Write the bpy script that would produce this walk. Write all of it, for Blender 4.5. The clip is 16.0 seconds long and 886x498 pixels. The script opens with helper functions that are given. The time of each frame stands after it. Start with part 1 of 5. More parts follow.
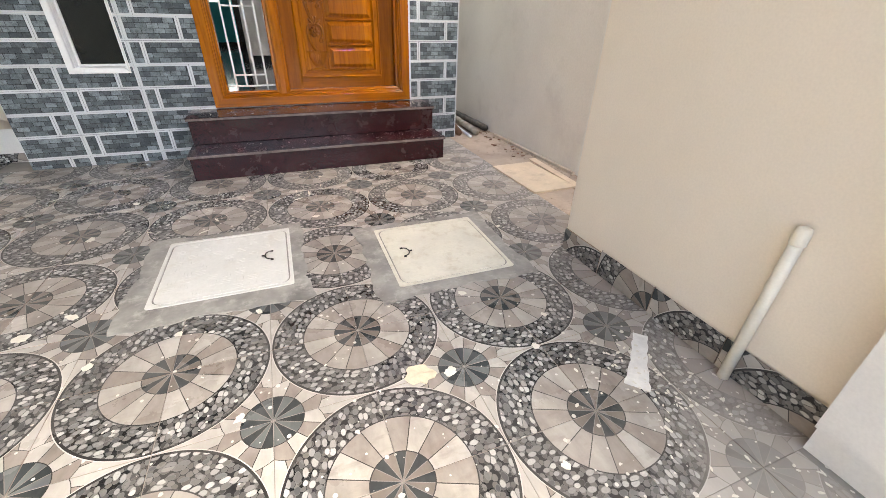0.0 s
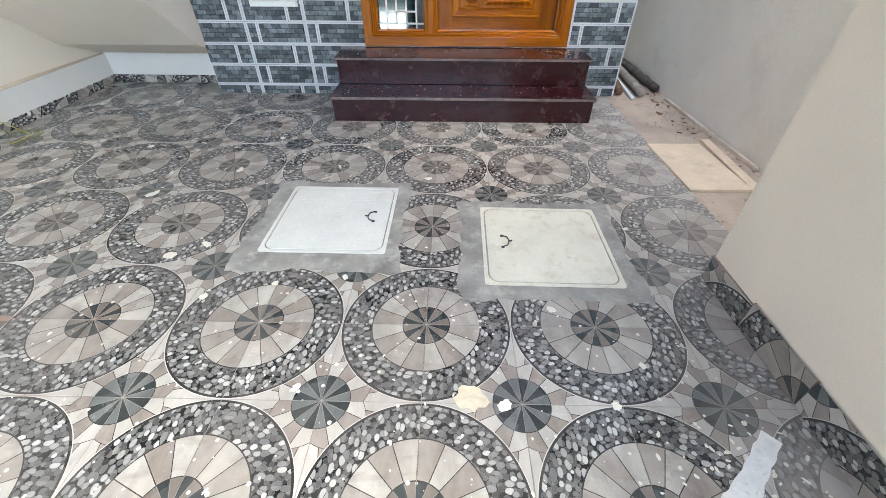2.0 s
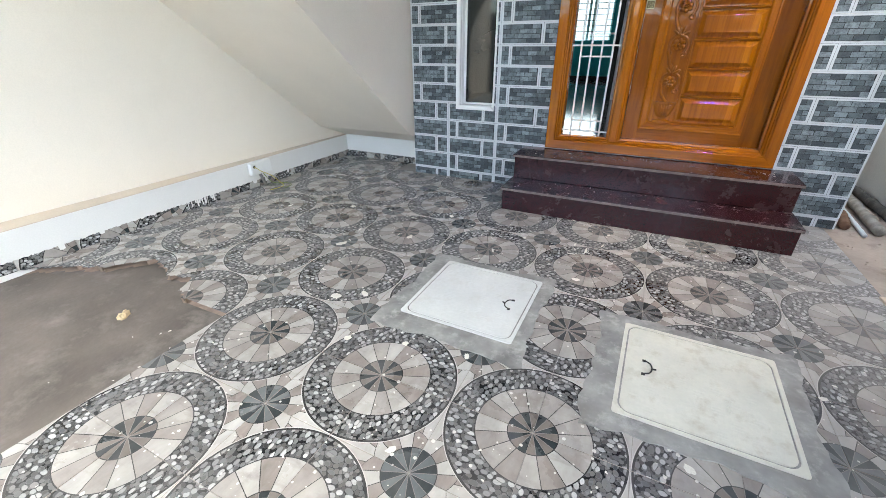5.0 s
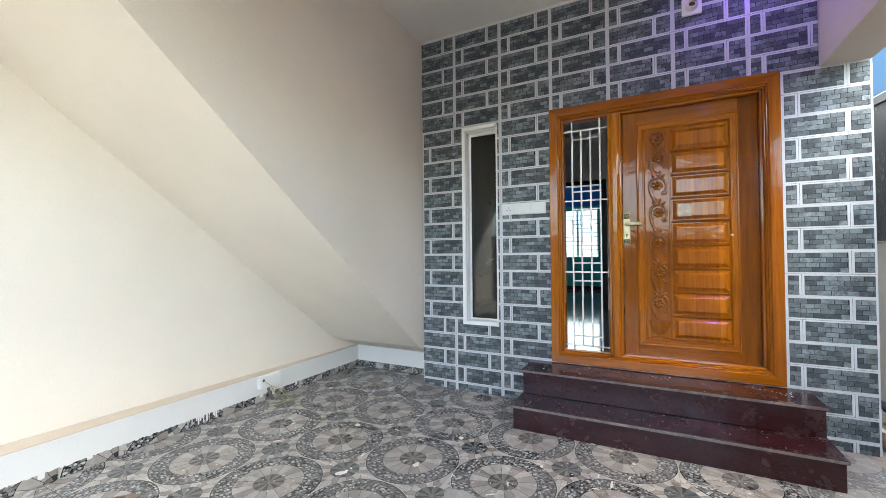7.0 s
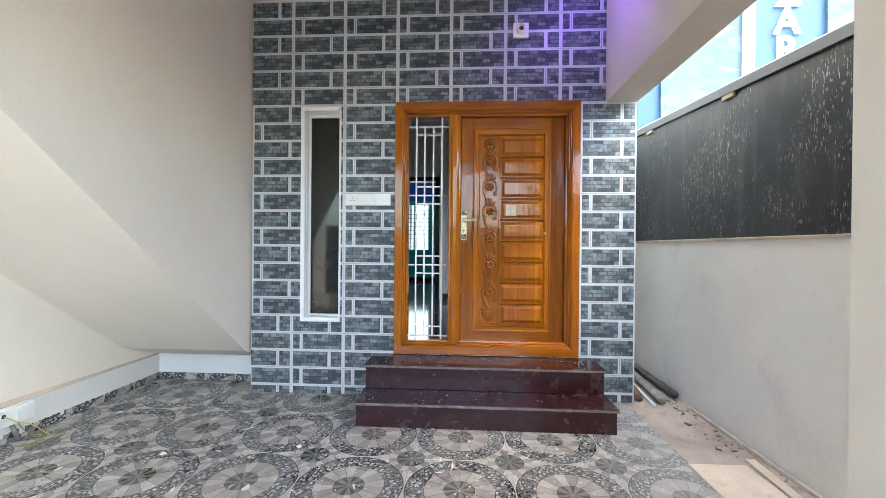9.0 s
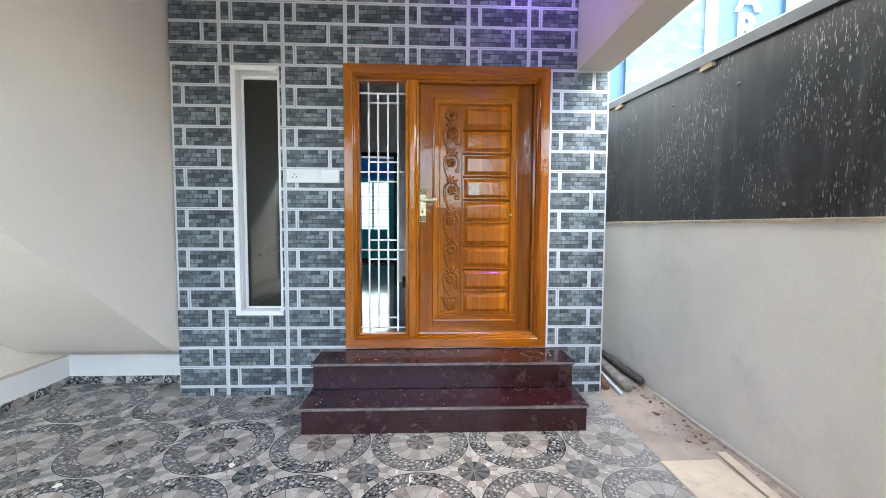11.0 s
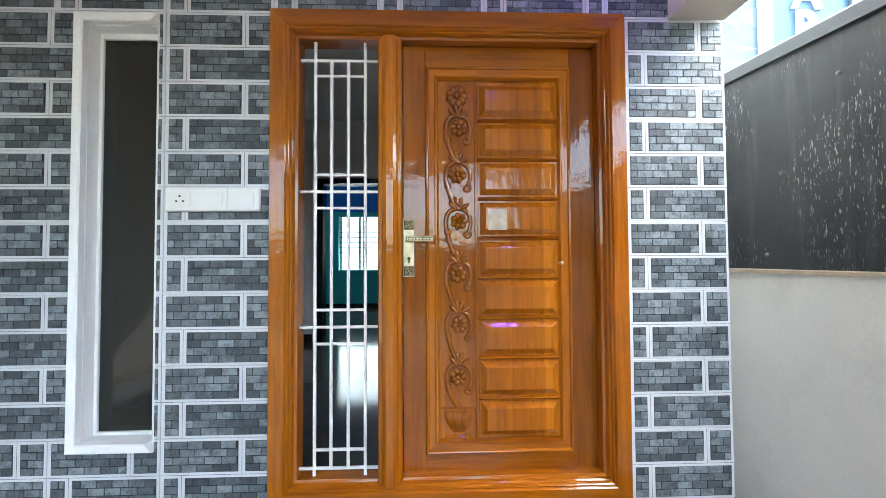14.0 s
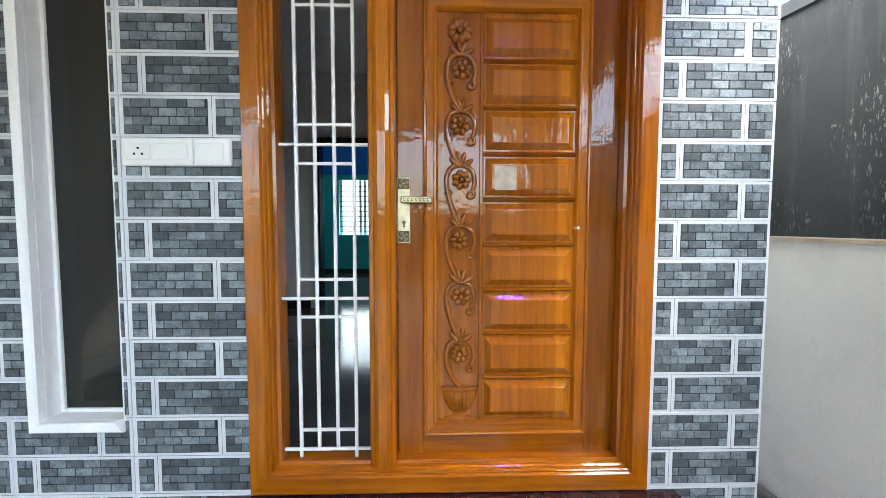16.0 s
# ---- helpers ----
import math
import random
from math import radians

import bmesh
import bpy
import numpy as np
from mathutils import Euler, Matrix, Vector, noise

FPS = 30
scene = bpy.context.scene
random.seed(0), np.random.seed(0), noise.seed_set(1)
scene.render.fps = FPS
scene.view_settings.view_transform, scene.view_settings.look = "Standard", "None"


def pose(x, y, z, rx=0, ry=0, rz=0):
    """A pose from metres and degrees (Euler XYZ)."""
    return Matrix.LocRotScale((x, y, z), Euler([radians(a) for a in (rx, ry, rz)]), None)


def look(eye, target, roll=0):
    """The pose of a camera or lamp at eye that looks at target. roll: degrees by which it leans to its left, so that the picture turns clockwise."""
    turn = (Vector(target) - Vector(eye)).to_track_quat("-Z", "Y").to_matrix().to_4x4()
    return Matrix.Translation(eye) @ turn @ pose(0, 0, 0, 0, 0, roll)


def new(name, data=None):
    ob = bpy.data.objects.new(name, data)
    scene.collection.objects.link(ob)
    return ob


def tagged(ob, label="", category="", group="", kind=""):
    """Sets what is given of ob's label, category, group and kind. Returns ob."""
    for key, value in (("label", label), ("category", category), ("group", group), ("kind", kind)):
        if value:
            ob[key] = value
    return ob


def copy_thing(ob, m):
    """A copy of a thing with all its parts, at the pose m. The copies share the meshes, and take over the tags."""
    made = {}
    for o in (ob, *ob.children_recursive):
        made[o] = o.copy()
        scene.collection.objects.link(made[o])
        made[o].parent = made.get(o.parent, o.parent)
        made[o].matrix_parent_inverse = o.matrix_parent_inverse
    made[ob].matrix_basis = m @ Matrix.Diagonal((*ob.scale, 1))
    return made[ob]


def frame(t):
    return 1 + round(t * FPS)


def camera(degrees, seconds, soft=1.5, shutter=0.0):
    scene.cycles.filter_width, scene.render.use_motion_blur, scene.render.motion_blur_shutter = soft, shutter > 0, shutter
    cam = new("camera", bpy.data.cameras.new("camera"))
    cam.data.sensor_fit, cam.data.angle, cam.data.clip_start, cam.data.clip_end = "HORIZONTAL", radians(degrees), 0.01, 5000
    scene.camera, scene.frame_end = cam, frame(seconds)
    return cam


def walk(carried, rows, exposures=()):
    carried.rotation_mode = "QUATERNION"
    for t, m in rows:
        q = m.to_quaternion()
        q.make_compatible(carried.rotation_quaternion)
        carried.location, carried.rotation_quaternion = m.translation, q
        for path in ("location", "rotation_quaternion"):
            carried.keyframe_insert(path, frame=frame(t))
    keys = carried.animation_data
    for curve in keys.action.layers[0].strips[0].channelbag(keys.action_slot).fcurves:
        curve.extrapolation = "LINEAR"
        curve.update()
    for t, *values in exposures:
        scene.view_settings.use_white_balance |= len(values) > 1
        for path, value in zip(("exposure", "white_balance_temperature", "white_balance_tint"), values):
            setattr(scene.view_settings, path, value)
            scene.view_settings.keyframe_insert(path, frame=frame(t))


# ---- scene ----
cam = camera(96.0, 16.0, 0.8)
PATH = [
    (0, (0.005, -0.007, 1.009), (0.653, 1.601, 0.012), 1.3),
    (0.5, (0.085, 0.138, 1.005), (0.551, 1.709, -0.143), 1.3),
    (1, (0.14, 0.202, 1.066), (0.448, 1.739, -0.177), 0.8),
    (1.5, (0.178, 0.207, 1.096), (0.33, 1.748, -0.169), 0.1),
    (2, (0.211, 0.222, 1.106), (0.19, 1.778, -0.151), 0.3),
    (2.5, (0.235, 0.232, 1.107), (-0.022, 1.784, -0.128), 0.5),
    (3, (0.266, 0.237, 1.109), (-0.223, 1.75, -0.105), 0.6),
    (3.2, (0.279, 0.239, 1.11), (-0.286, 1.729, -0.098), 0.6),
    (5.3, (0.272, 0.215, 1.172), (-0.555, 1.868, 0.408), 0.1),
    (5.5, (0.27, 0.21, 1.195), (-0.577, 1.905, 0.556), 0.0),
    (6, (0.278, 0.194, 1.254), (-0.615, 1.956, 0.939), -0.2),
    (6.5, (0.306, 0.177, 1.297), (-0.613, 1.952, 1.217), -0.5),
    (7, (0.298, 0.166, 1.293), (-0.617, 1.944, 1.326), -0.5),
    (7.5, (0.307, 0.173, 1.287), (-0.574, 1.968, 1.335), -0.3),
    (8, (0.288, 0.182, 1.283), (-0.433, 2.047, 1.308), 0.0),
    (8.5, (0.232, 0.209, 1.293), (-0.213, 2.159, 1.295), 0.3),
    (9, (0.162, 0.232, 1.298), (0.049, 2.229, 1.289), 0.5),
    (9.2, (0.141, 0.229, 1.294), (0.138, 2.229, 1.288), 0.7),
    (11.3, (0.187, 0.647, 1.364), (0.264, 2.641, 1.231), 0.3),
    (11.5, (0.186, 0.701, 1.387), (0.254, 2.695, 1.248), 0.2),
    (12, (0.21, 0.875, 1.392), (0.238, 2.869, 1.239), -0.1),
    (12.5, (0.204, 1.121, 1.398), (0.221, 3.117, 1.268), -0.3),
    (13, (0.203, 1.377, 1.399), (0.221, 3.375, 1.314), -0.5),
    (13.5, (0.241, 1.664, 1.417), (0.263, 3.664, 1.408), -0.5),
    (14, (0.237, 1.918, 1.44), (0.307, 3.916, 1.496), -0.3),
    (14.5, (0.256, 2.085, 1.453), (0.334, 4.08, 1.57), 0.1),
    (15, (0.27, 2.139, 1.452), (0.345, 4.134, 1.579), 0.2),
    (15.5, (0.263, 2.138, 1.453), (0.327, 4.136, 1.511), 0.3),
    (16, (0.261, 2.134, 1.435), (0.312, 4.13, 1.318), 0.1),
]
EXPOSURES = [(0.0, 3.25, 7300, 6), (0.8, 3.22, 6600, 3), (1.6, 3.20, 6350, 0), (3.2, 3.20, 6250, 0), (5.3, 3.12, 6200, 0), (7.5, 3.16, 6300, 0), (9.0, 3.34, 6150, 0), (12.5, 3.48, 6000, 0), (14.0, 3.46, 6100, 0), (16.0, 3.45, 6150, 0)]
walk(cam, [(t, look(eye, target, roll)) for t, eye, target, roll in PATH], EXPOSURES)

# ---- world, sun and lamps ----
world = bpy.data.worlds.new("world")
scene.world = world
world.use_nodes = True
wn = world.node_tree
sky = wn.nodes.new("ShaderNodeTexSky")
sky.sky_type, sky.sun_disc = "NISHITA", False
sky.sun_elevation, sky.sun_rotation = radians(57), radians(118)
sky.air_density, sky.dust_density = 1.0, 3.0
wn.nodes["Background"].inputs["Strength"].default_value = 0.15
wn.links.new(sky.outputs["Color"], wn.nodes["Background"].inputs["Color"])

sun_data = bpy.data.lights.new("sun", "SUN")
sun_data.energy, sun_data.angle, sun_data.color = 0.8, radians(90), (1.0, 0.985, 0.96)
sun = new("sun", sun_data)
sun.matrix_world = look((0, 0, 0), (-0.47, 0.25, -0.845))

# daylight standing in the window of the back room
win_light = bpy.data.lights.new("window_daylight", "AREA")
win_light.shape, win_light.size, win_light.size_y, win_light.energy, win_light.color = "RECTANGLE", 0.95, 1.2, 1.6, (0.9, 0.96, 1.0)
new("window_daylight", win_light).matrix_world = look((-1.3, 10.9, 1.83), (-1.3, 9, 1.6))


# ---- small helpers of this scene ----
def mesh_of(name, bm, mats):
    me = bpy.data.meshes.new(name)
    bm.normal_update()
    bm.to_mesh(me)
    bm.free()
    for m in mats if isinstance(mats, (list, tuple)) else [mats]:
        me.materials.append(m)
    return me


def part(name, bm, mats, parent=None, label="", at=None, smooth=False):
    """Link a bmesh as one mesh object under a thing."""
    me = mesh_of(name, bm, mats)
    if smooth:
        me.polygons.foreach_set("use_smooth", [True] * len(me.polygons))
    ob = new(name, me)
    if parent is not None:
        ob.parent = parent
    if at is not None:
        ob.matrix_basis = at
    if label:
        tagged(ob, label)
    return ob


def empty(name, x, y, z, rz=0, **tags):
    ob = new(name)
    ob.matrix_world = pose(x, y, z, 0, 0, rz)
    ob.empty_display_size = 0.05
    return tagged(ob, **tags)


def add_box(bm, x0, x1, y0, y1, z0, z1, bevel=0.0, mi=0, segs=1):
    r = bmesh.ops.create_cube(bm, size=1.0)
    vs = r["verts"]
    for v in vs:
        v.co = Vector((x0 + (v.co.x + 0.5) * (x1 - x0), y0 + (v.co.y + 0.5) * (y1 - y0), z0 + (v.co.z + 0.5) * (z1 - z0)))
    fs = {f for v in vs for f in v.link_faces}
    for f in fs:
        f.material_index = mi
    if bevel > 0:
        es = {e for v in vs for e in v.link_edges}
        got = bmesh.ops.bevel(bm, geom=list(es), offset=bevel, segments=segs, affect="EDGES", profile=0.5)
        for f in got["faces"]:
            f.material_index = mi
    return bm


def box(x0, x1, y0, y1, z0, z1, bevel=0.0, segs=1):
    return add_box(bmesh.new(), x0, x1, y0, y1, z0, z1, bevel, 0, segs)


def boxes(spec, bevel=0.0):
    bm = bmesh.new()
    for b in spec:
        add_box(bm, *b, bevel)
    return bm


def add_prism(bm, pts, axis, a, b, mi=0):
    """Extrude a polygon of 2D points along an axis from a to b."""
    def put(p, w):
        return {"x": (w, p[0], p[1]), "y": (p[0], w, p[1]), "z": (p[0], p[1], w)}[axis]
    lo = [bm.verts.new(put(p, a)) for p in pts]
    hi = [bm.verts.new(put(p, b)) for p in pts]
    n = len(pts)
    fs = [bm.faces.new(lo), bm.faces.new(hi)]
    for i in range(n):
        fs.append(bm.faces.new((lo[i], lo[(i + 1) % n], hi[(i + 1) % n], hi[i])))
    for f in fs:
        f.material_index = mi
    bmesh.ops.recalc_face_normals(bm, faces=fs)
    return bm


def prism(pts, axis, a, b):
    return add_prism(bmesh.new(), pts, axis, a, b)


def add_tube(bm, pts, radius, sides=8, close=True):
    """A round bar along a line of points; radius is one number or one per point."""
    pts = [Vector(p) for p in pts]
    rs = radius if isinstance(radius, (list, tuple)) else [radius] * len(pts)
    rings, up = [], Vector((0.13, 0.37, 0.92))
    for i, p in enumerate(pts):
        d = (pts[min(i + 1, len(pts) - 1)] - pts[max(i - 1, 0)]).normalized()
        a = d.cross(up)
        if a.length < 1e-3:
            a = d.cross(Vector((1, 0, 0)))
        a.normalize()
        b = d.cross(a)
        rings.append([bm.verts.new(p + rs[i] * (math.cos(2 * math.pi * k / sides) * a + math.sin(2 * math.pi * k / sides) * b)) for k in range(sides)])
    for r0, r1 in zip(rings, rings[1:]):
        for k in range(sides):
            bm.faces.new((r0[k], r0[(k + 1) % sides], r1[(k + 1) % sides], r1[k]))
    if close:
        bm.faces.new(rings[0][::-1])
        bm.faces.new(rings[-1])
    return bm


def tube(pts, radius, sides=8):
    return add_tube(bmesh.new(), pts, radius, sides)


def add_lathe(bm, profile, centre, sides=20, squash=1.0, axis="z"):
    """Turn a profile of (radius, height) about an axis through centre."""
    c = Vector(centre)
    rings = []
    for r, h in profile:
        ring = []
        for k in range(sides):
            a = 2 * math.pi * k / sides
            u, w = r * math.cos(a), r * math.sin(a) * squash
            ring.append(bm.verts.new(c + Vector({"z": (u, w, h), "y": (u, h, w), "x": (h, u, w)}[axis])))
        rings.append(ring)
    for r0, r1 in zip(rings, rings[1:]):
        for k in range(sides):
            bm.faces.new((r0[k], r0[(k + 1) % sides], r1[(k + 1) % sides], r1[k]))
    bm.faces.new(rings[0])
    bm.faces.new(rings[-1])
    bmesh.ops.recalc_face_normals(bm, faces=bm.faces)
    return bm


def sweep_side(x0, x1, z0, z1, y, profile, side):
    """One mitred side of a rectangular moulding in the xz plane. profile: (inward, towards the viewer)."""
    bm = bmesh.new()
    ends = {"left": ((x0, z0, 1, 1), (x0, z1, 1, -1)), "right": ((x1, z1, -1, -1), (x1, z0, -1, 1)),
            "top": ((x0, z1, 1, -1), (x1, z1, -1, -1)), "bottom": ((x1, z0, -1, 1), (x0, z0, 1, 1))}[side]
    rows = []
    for ex, ez, sx, sz in ends:
        rows.append([bm.verts.new((ex + sx * u, y - v, ez + sz * u)) for u, v in profile])
    n = len(profile)
    for k in range(n):
        bm.faces.new((rows[0][k], rows[0][(k + 1) % n], rows[1][(k + 1) % n], rows[1][k]))
    bm.faces.new(rows[0][::-1])
    bm.faces.new(rows[1])
    bmesh.ops.recalc_face_normals(bm, faces=bm.faces)
    return bm


# ---- materials ----
class Nodes:
    """Short hand for node trees."""

    def __init__(self, name):
        self.mat = bpy.data.materials.new(name)
        self.mat.use_nodes = True
        self.t = self.mat.node_tree
        self.bsdf = self.t.nodes["Principled BSDF"]

    def node(self, kind, **props):
        n = self.t.nodes.new(kind)
        for k, v in props.items():
            if k == "operation":
                n.operation = v
            elif k == "feature":
                n.feature = v
            elif k == "data_type":
                n.data_type = v
            elif k == "blend_type":
                n.blend_type = v
        return n

    def put(self, socket, v):
        if isinstance(v, (int, float)):
            socket.default_value = v
        elif isinstance(v, tuple):
            socket.default_value = v if len(v) == len(socket.default_value) else (*v, 1.0)
        else:
            self.t.links.new(v, socket)

    def m(self, op, a, b=0.0, c=0.0):
        n = self.node("ShaderNodeMath", operation=op)
        self.put(n.inputs[0], a)
        self.put(n.inputs[1], b)
        self.put(n.inputs[2], c)
        return n.outputs[0]

    def mix(self, f, a, b, blend="MIX"):
        n = self.node("ShaderNodeMix", data_type="RGBA", blend_type=blend)
        self.put(n.inputs[0], f)
        self.put(n.inputs[6], a)
        self.put(n.inputs[7], b)
        return n.outputs[2]

    def noise(self, vec, scale, detail=4.0, rough=0.55):
        n = self.node("ShaderNodeTexNoise")
        self.put(n.inputs["Vector"], vec)
        n.inputs["Scale"].default_value, n.inputs["Detail"].default_value, n.inputs["Roughness"].default_value = scale, detail, rough
        return n.outputs[0]

    def noise_colour(self, vec, scale):
        n = self.node("ShaderNodeTexNoise")
        self.put(n.inputs["Vector"], vec)
        n.inputs["Scale"].default_value = scale
        return n.outputs[1]

    def ramp(self, f, lo, hi):
        n = self.node("ShaderNodeMapRange")
        self.put(n.inputs[0], f)
        n.inputs[1].default_value, n.inputs[2].default_value = lo, hi
        return n.outputs[0]

    def world(self):
        return self.node("ShaderNodeNewGeometry").outputs["Position"]

    def local(self):
        return self.node("ShaderNodeTexCoord").outputs["Object"]

    def scaled(self, vec, s):
        n = self.node("ShaderNodeMapping")
        self.put(n.inputs[0], vec)
        n.inputs["Scale"].default_value = s
        return n.outputs[0]

    def bump(self, h, strength, dist=0.01):
        n = self.node("ShaderNodeBump")
        n.inputs["Strength"].default_value, n.inputs["Distance"].default_value = strength, dist
        self.put(n.inputs["Height"], h)
        self.put(self.bsdf.inputs["Normal"], n.outputs[0])

    def done(self, colour, rough, metal=0.0, coat=0.0, coat_rough=0.05):
        self.put(self.bsdf.inputs["Base Color"], colour)
        self.put(self.bsdf.inputs["Roughness"], rough)
        self.bsdf.inputs["Metallic"].default_value = metal
        self.bsdf.inputs["Coat Weight"].default_value = coat
        self.bsdf.inputs["Coat Roughness"].default_value = coat_rough
        return self.mat


def surface(name, base, rough=0.5, vary=0.2, scale=3.0, fine=60.0, bump=0.15, metal=0.0, coat=0.0, dirt=None, dirt_amount=0.3):
    """A painted, cast or stony surface with cloudy and fine variation."""
    n = Nodes(name)
    w = n.world()
    big, small = n.noise(w, scale), n.noise(w, fine, 3)
    dark, light = tuple(c * (1 - vary) for c in base), tuple(min(1, c * (1 + vary)) for c in base)
    col = n.mix(n.ramp(big, 0.3, 0.7), dark, light)
    col = n.mix(n.m("MULTIPLY", n.ramp(small, 0.35, 0.75), 0.25), col, tuple(c * 0.75 for c in base))
    if dirt:
        spots = n.ramp(n.noise(w, scale * 2.3, 8, 0.7), 0.52, 0.75)
        col = n.mix(n.m("MULTIPLY", spots, dirt_amount), col, dirt)
    rg = n.m("ADD", rough - 0.06, n.m("MULTIPLY", small, 0.14))
    n.bump(small, bump, 0.004)
    return n.done(col, rg, metal, coat)


wall_paint = surface("cream_wall_paint", (0.82, 0.735, 0.625), 0.6, 0.035, 1.3, 140, 0.06, dirt=(0.66, 0.56, 0.44), dirt_amount=0.12)
white_paint = surface("white_wall_paint", (0.77, 0.745, 0.71), 0.6, 0.03, 1.5, 120, 0.08)
ceiling_paint = surface("ceiling_paint", (0.80, 0.77, 0.72), 0.7, 0.03, 1.2, 100, 0.06)
grey_plaster = surface("grey_cement_plaster", (0.80, 0.775, 0.725), 0.8, 0.07, 1.2, 70, 0.25, dirt=(0.52, 0.49, 0.45), dirt_amount=0.4)
dirt_ground = surface("dirt_ground", (0.27, 0.235, 0.205), 0.9, 0.28, 2.2, 45, 0.5, dirt=(0.36, 0.31, 0.26), dirt_amount=0.6)
street_cement = surface("dusty_street_ground", (0.20, 0.18, 0.155), 0.9, 0.15, 0.8, 30, 0.3)
path_cement = surface("dusty_path_cement", (0.44, 0.35, 0.275), 0.9, 0.25, 2.2, 45, 0.45, dirt=(0.17, 0.12, 0.085), dirt_amount=0.75)
bare_soil = surface("bare_cement_bed", (0.138, 0.114, 0.096), 0.6, 0.35, 2.5, 40, 0.5, dirt=(0.27, 0.235, 0.205), dirt_amount=0.7)
mortar = surface("grey_mortar", (0.30, 0.287, 0.265), 0.55, 0.4, 6, 60, 0.3, dirt=(0.56, 0.53, 0.49), dirt_amount=0.8)
cover_white = surface("cream_fibre_cover", (0.69, 0.68, 0.645), 0.5, 0.06, 4, 70, 0.12, dirt=(0.45, 0.38, 0.27), dirt_amount=0.25)
cover_cream = surface("stained_cream_cover", (0.72, 0.685, 0.585), 0.5, 0.08, 5, 70, 0.14, dirt=(0.42, 0.33, 0.20), dirt_amount=0.55)
iron_dark = surface("dark_iron", (0.05, 0.045, 0.04), 0.55, 0.3, 20, 200, 0.3, metal=0.6)
plastic_white = surface("white_plastic", (0.83, 0.82, 0.79), 0.35, 0.02, 8, 150, 0.03)
plastic_cream = surface("cream_pvc", (0.80, 0.76, 0.66), 0.35, 0.04, 5, 120, 0.04, dirt=(0.5, 0.45, 0.36), dirt_amount=0.3)
window_white = surface("white_window_paint", (0.90, 0.89, 0.86), 0.4, 0.03, 6, 90, 0.02, dirt=(0.66, 0.62, 0.54), dirt_amount=0.2)
grille_white = surface("white_enamel", (0.84, 0.83, 0.80), 0.35, 0.03, 8, 90, 0.05)
brass = surface("antique_brass", (0.50, 0.42, 0.26), 0.36, 0.2, 30, 260, 0.15, metal=1.0)
brass_dark = surface("blackened_brass", (0.10, 0.075, 0.03), 0.5, 0.2, 60, 300, 0.2, metal=0.8)
hall_paint = surface("grey_hall_paint", (0.74, 0.72, 0.71), 0.6, 0.04, 1.5, 90, 0.05)
teal_paint = surface("teal_wall_paint", (0.05, 0.42, 0.46), 0.5, 0.06, 1.5, 90, 0.05)
blue_paint = surface("blue_wall_paint", (0.01, 0.16, 0.66), 0.5, 0.05, 1.5, 90, 0.05)
black_trim = surface("black_granite_trim", (0.012, 0.012, 0.013), 0.2, 0.2, 30, 200, 0.02)
plywood = surface("dusty_plywood", (0.68, 0.55, 0.40), 0.7, 0.15, 3, 50, 0.15, dirt=(0.36, 0.28, 0.2), dirt_amount=0.6)
old_wood = surface("weathered_wood", (0.30, 0.23, 0.16), 0.8, 0.25, 9, 60, 0.3)
pipe_grey = surface("grey_pipe", (0.16, 0.15, 0.14), 0.6, 0.25, 8, 60, 0.15, dirt=(0.36, 0.31, 0.26), dirt_amount=0.5)
cap_grey = surface("dark_grey_metal", (0.07, 0.075, 0.08), 0.45, 0.15, 5, 80, 0.05, metal=0.3)
leaf_tan = surface("dry_leaf", (0.62, 0.48, 0.28), 0.7, 0.2, 30, 200, 0.3)
splash = surface("dried_white_paint", (0.72, 0.69, 0.61), 0.55, 0.05, 20, 200, 0.1)
ledge_tan = surface("tan_ledge_top", (0.60, 0.50, 0.39), 0.7, 0.08, 3, 80, 0.1)
wire_green = surface("green_wire", (0.20, 0.26, 0.06), 0.5, 0.1, 20, 100, 0.0)
wire_yellow = surface("yellow_wire", (0.55, 0.46, 0.10), 0.5, 0.1, 20, 100, 0.0)
sky_blue = surface("pale_blue_paint", (0.060, 0.125, 0.20), 0.6, 0.04, 1.0, 40, 0.05)
letter_white = surface("white_letter", (0.9, 0.9, 0.88), 0.4, 0.02, 5, 60, 0.0)
sticker_film = surface("worn_silver_sticker", (0.42, 0.31, 0.21), 0.3, 0.3, 30, 120, 0.1, coat=0.2)
# dark grey, so that the added front wall bounces little light
blocker_grey = surface("light_blocker_wall", (0.20, 0.18, 0.16), 0.8, 0.15, 1.0, 40, 0.2)


def make_black_sheet():
    """Black painted sheet with whitish splashes that run down it."""
    n = Nodes("black_painted_sheet")
    w = n.world()
    cloud = n.noise(w, 1.6, 6, 0.6)
    col = n.mix(n.ramp(cloud, 0.35, 0.75), (0.016, 0.018, 0.020), (0.058, 0.062, 0.066))
    drops = n.noise(n.scaled(w, (120, 120, 26)), 1.0, 3, 0.6)
    where = n.ramp(n.noise(w, 1.9, 3), 0.46, 0.60)
    d = n.m("MULTIPLY", n.ramp(drops, 0.59, 0.66), where)
    col = n.mix(n.m("MULTIPLY", d, 0.7), col, (0.42, 0.42, 0.40))
    streak = n.ramp(n.noise(n.scaled(w, (12, 12, 1.2)), 1.0, 4, 0.6), 0.52, 0.75)
    col = n.mix(n.m("MULTIPLY", streak, 0.25), col, (0.16, 0.16, 0.16))
    n.bump(cloud, 0.2, 0.02)
    n.bsdf.inputs["Specular IOR Level"].default_value = 0.3
    return n.done(col, n.m("ADD", 0.30, n.m("MULTIPLY", cloud, 0.25)))


black_sheet = make_black_sheet()


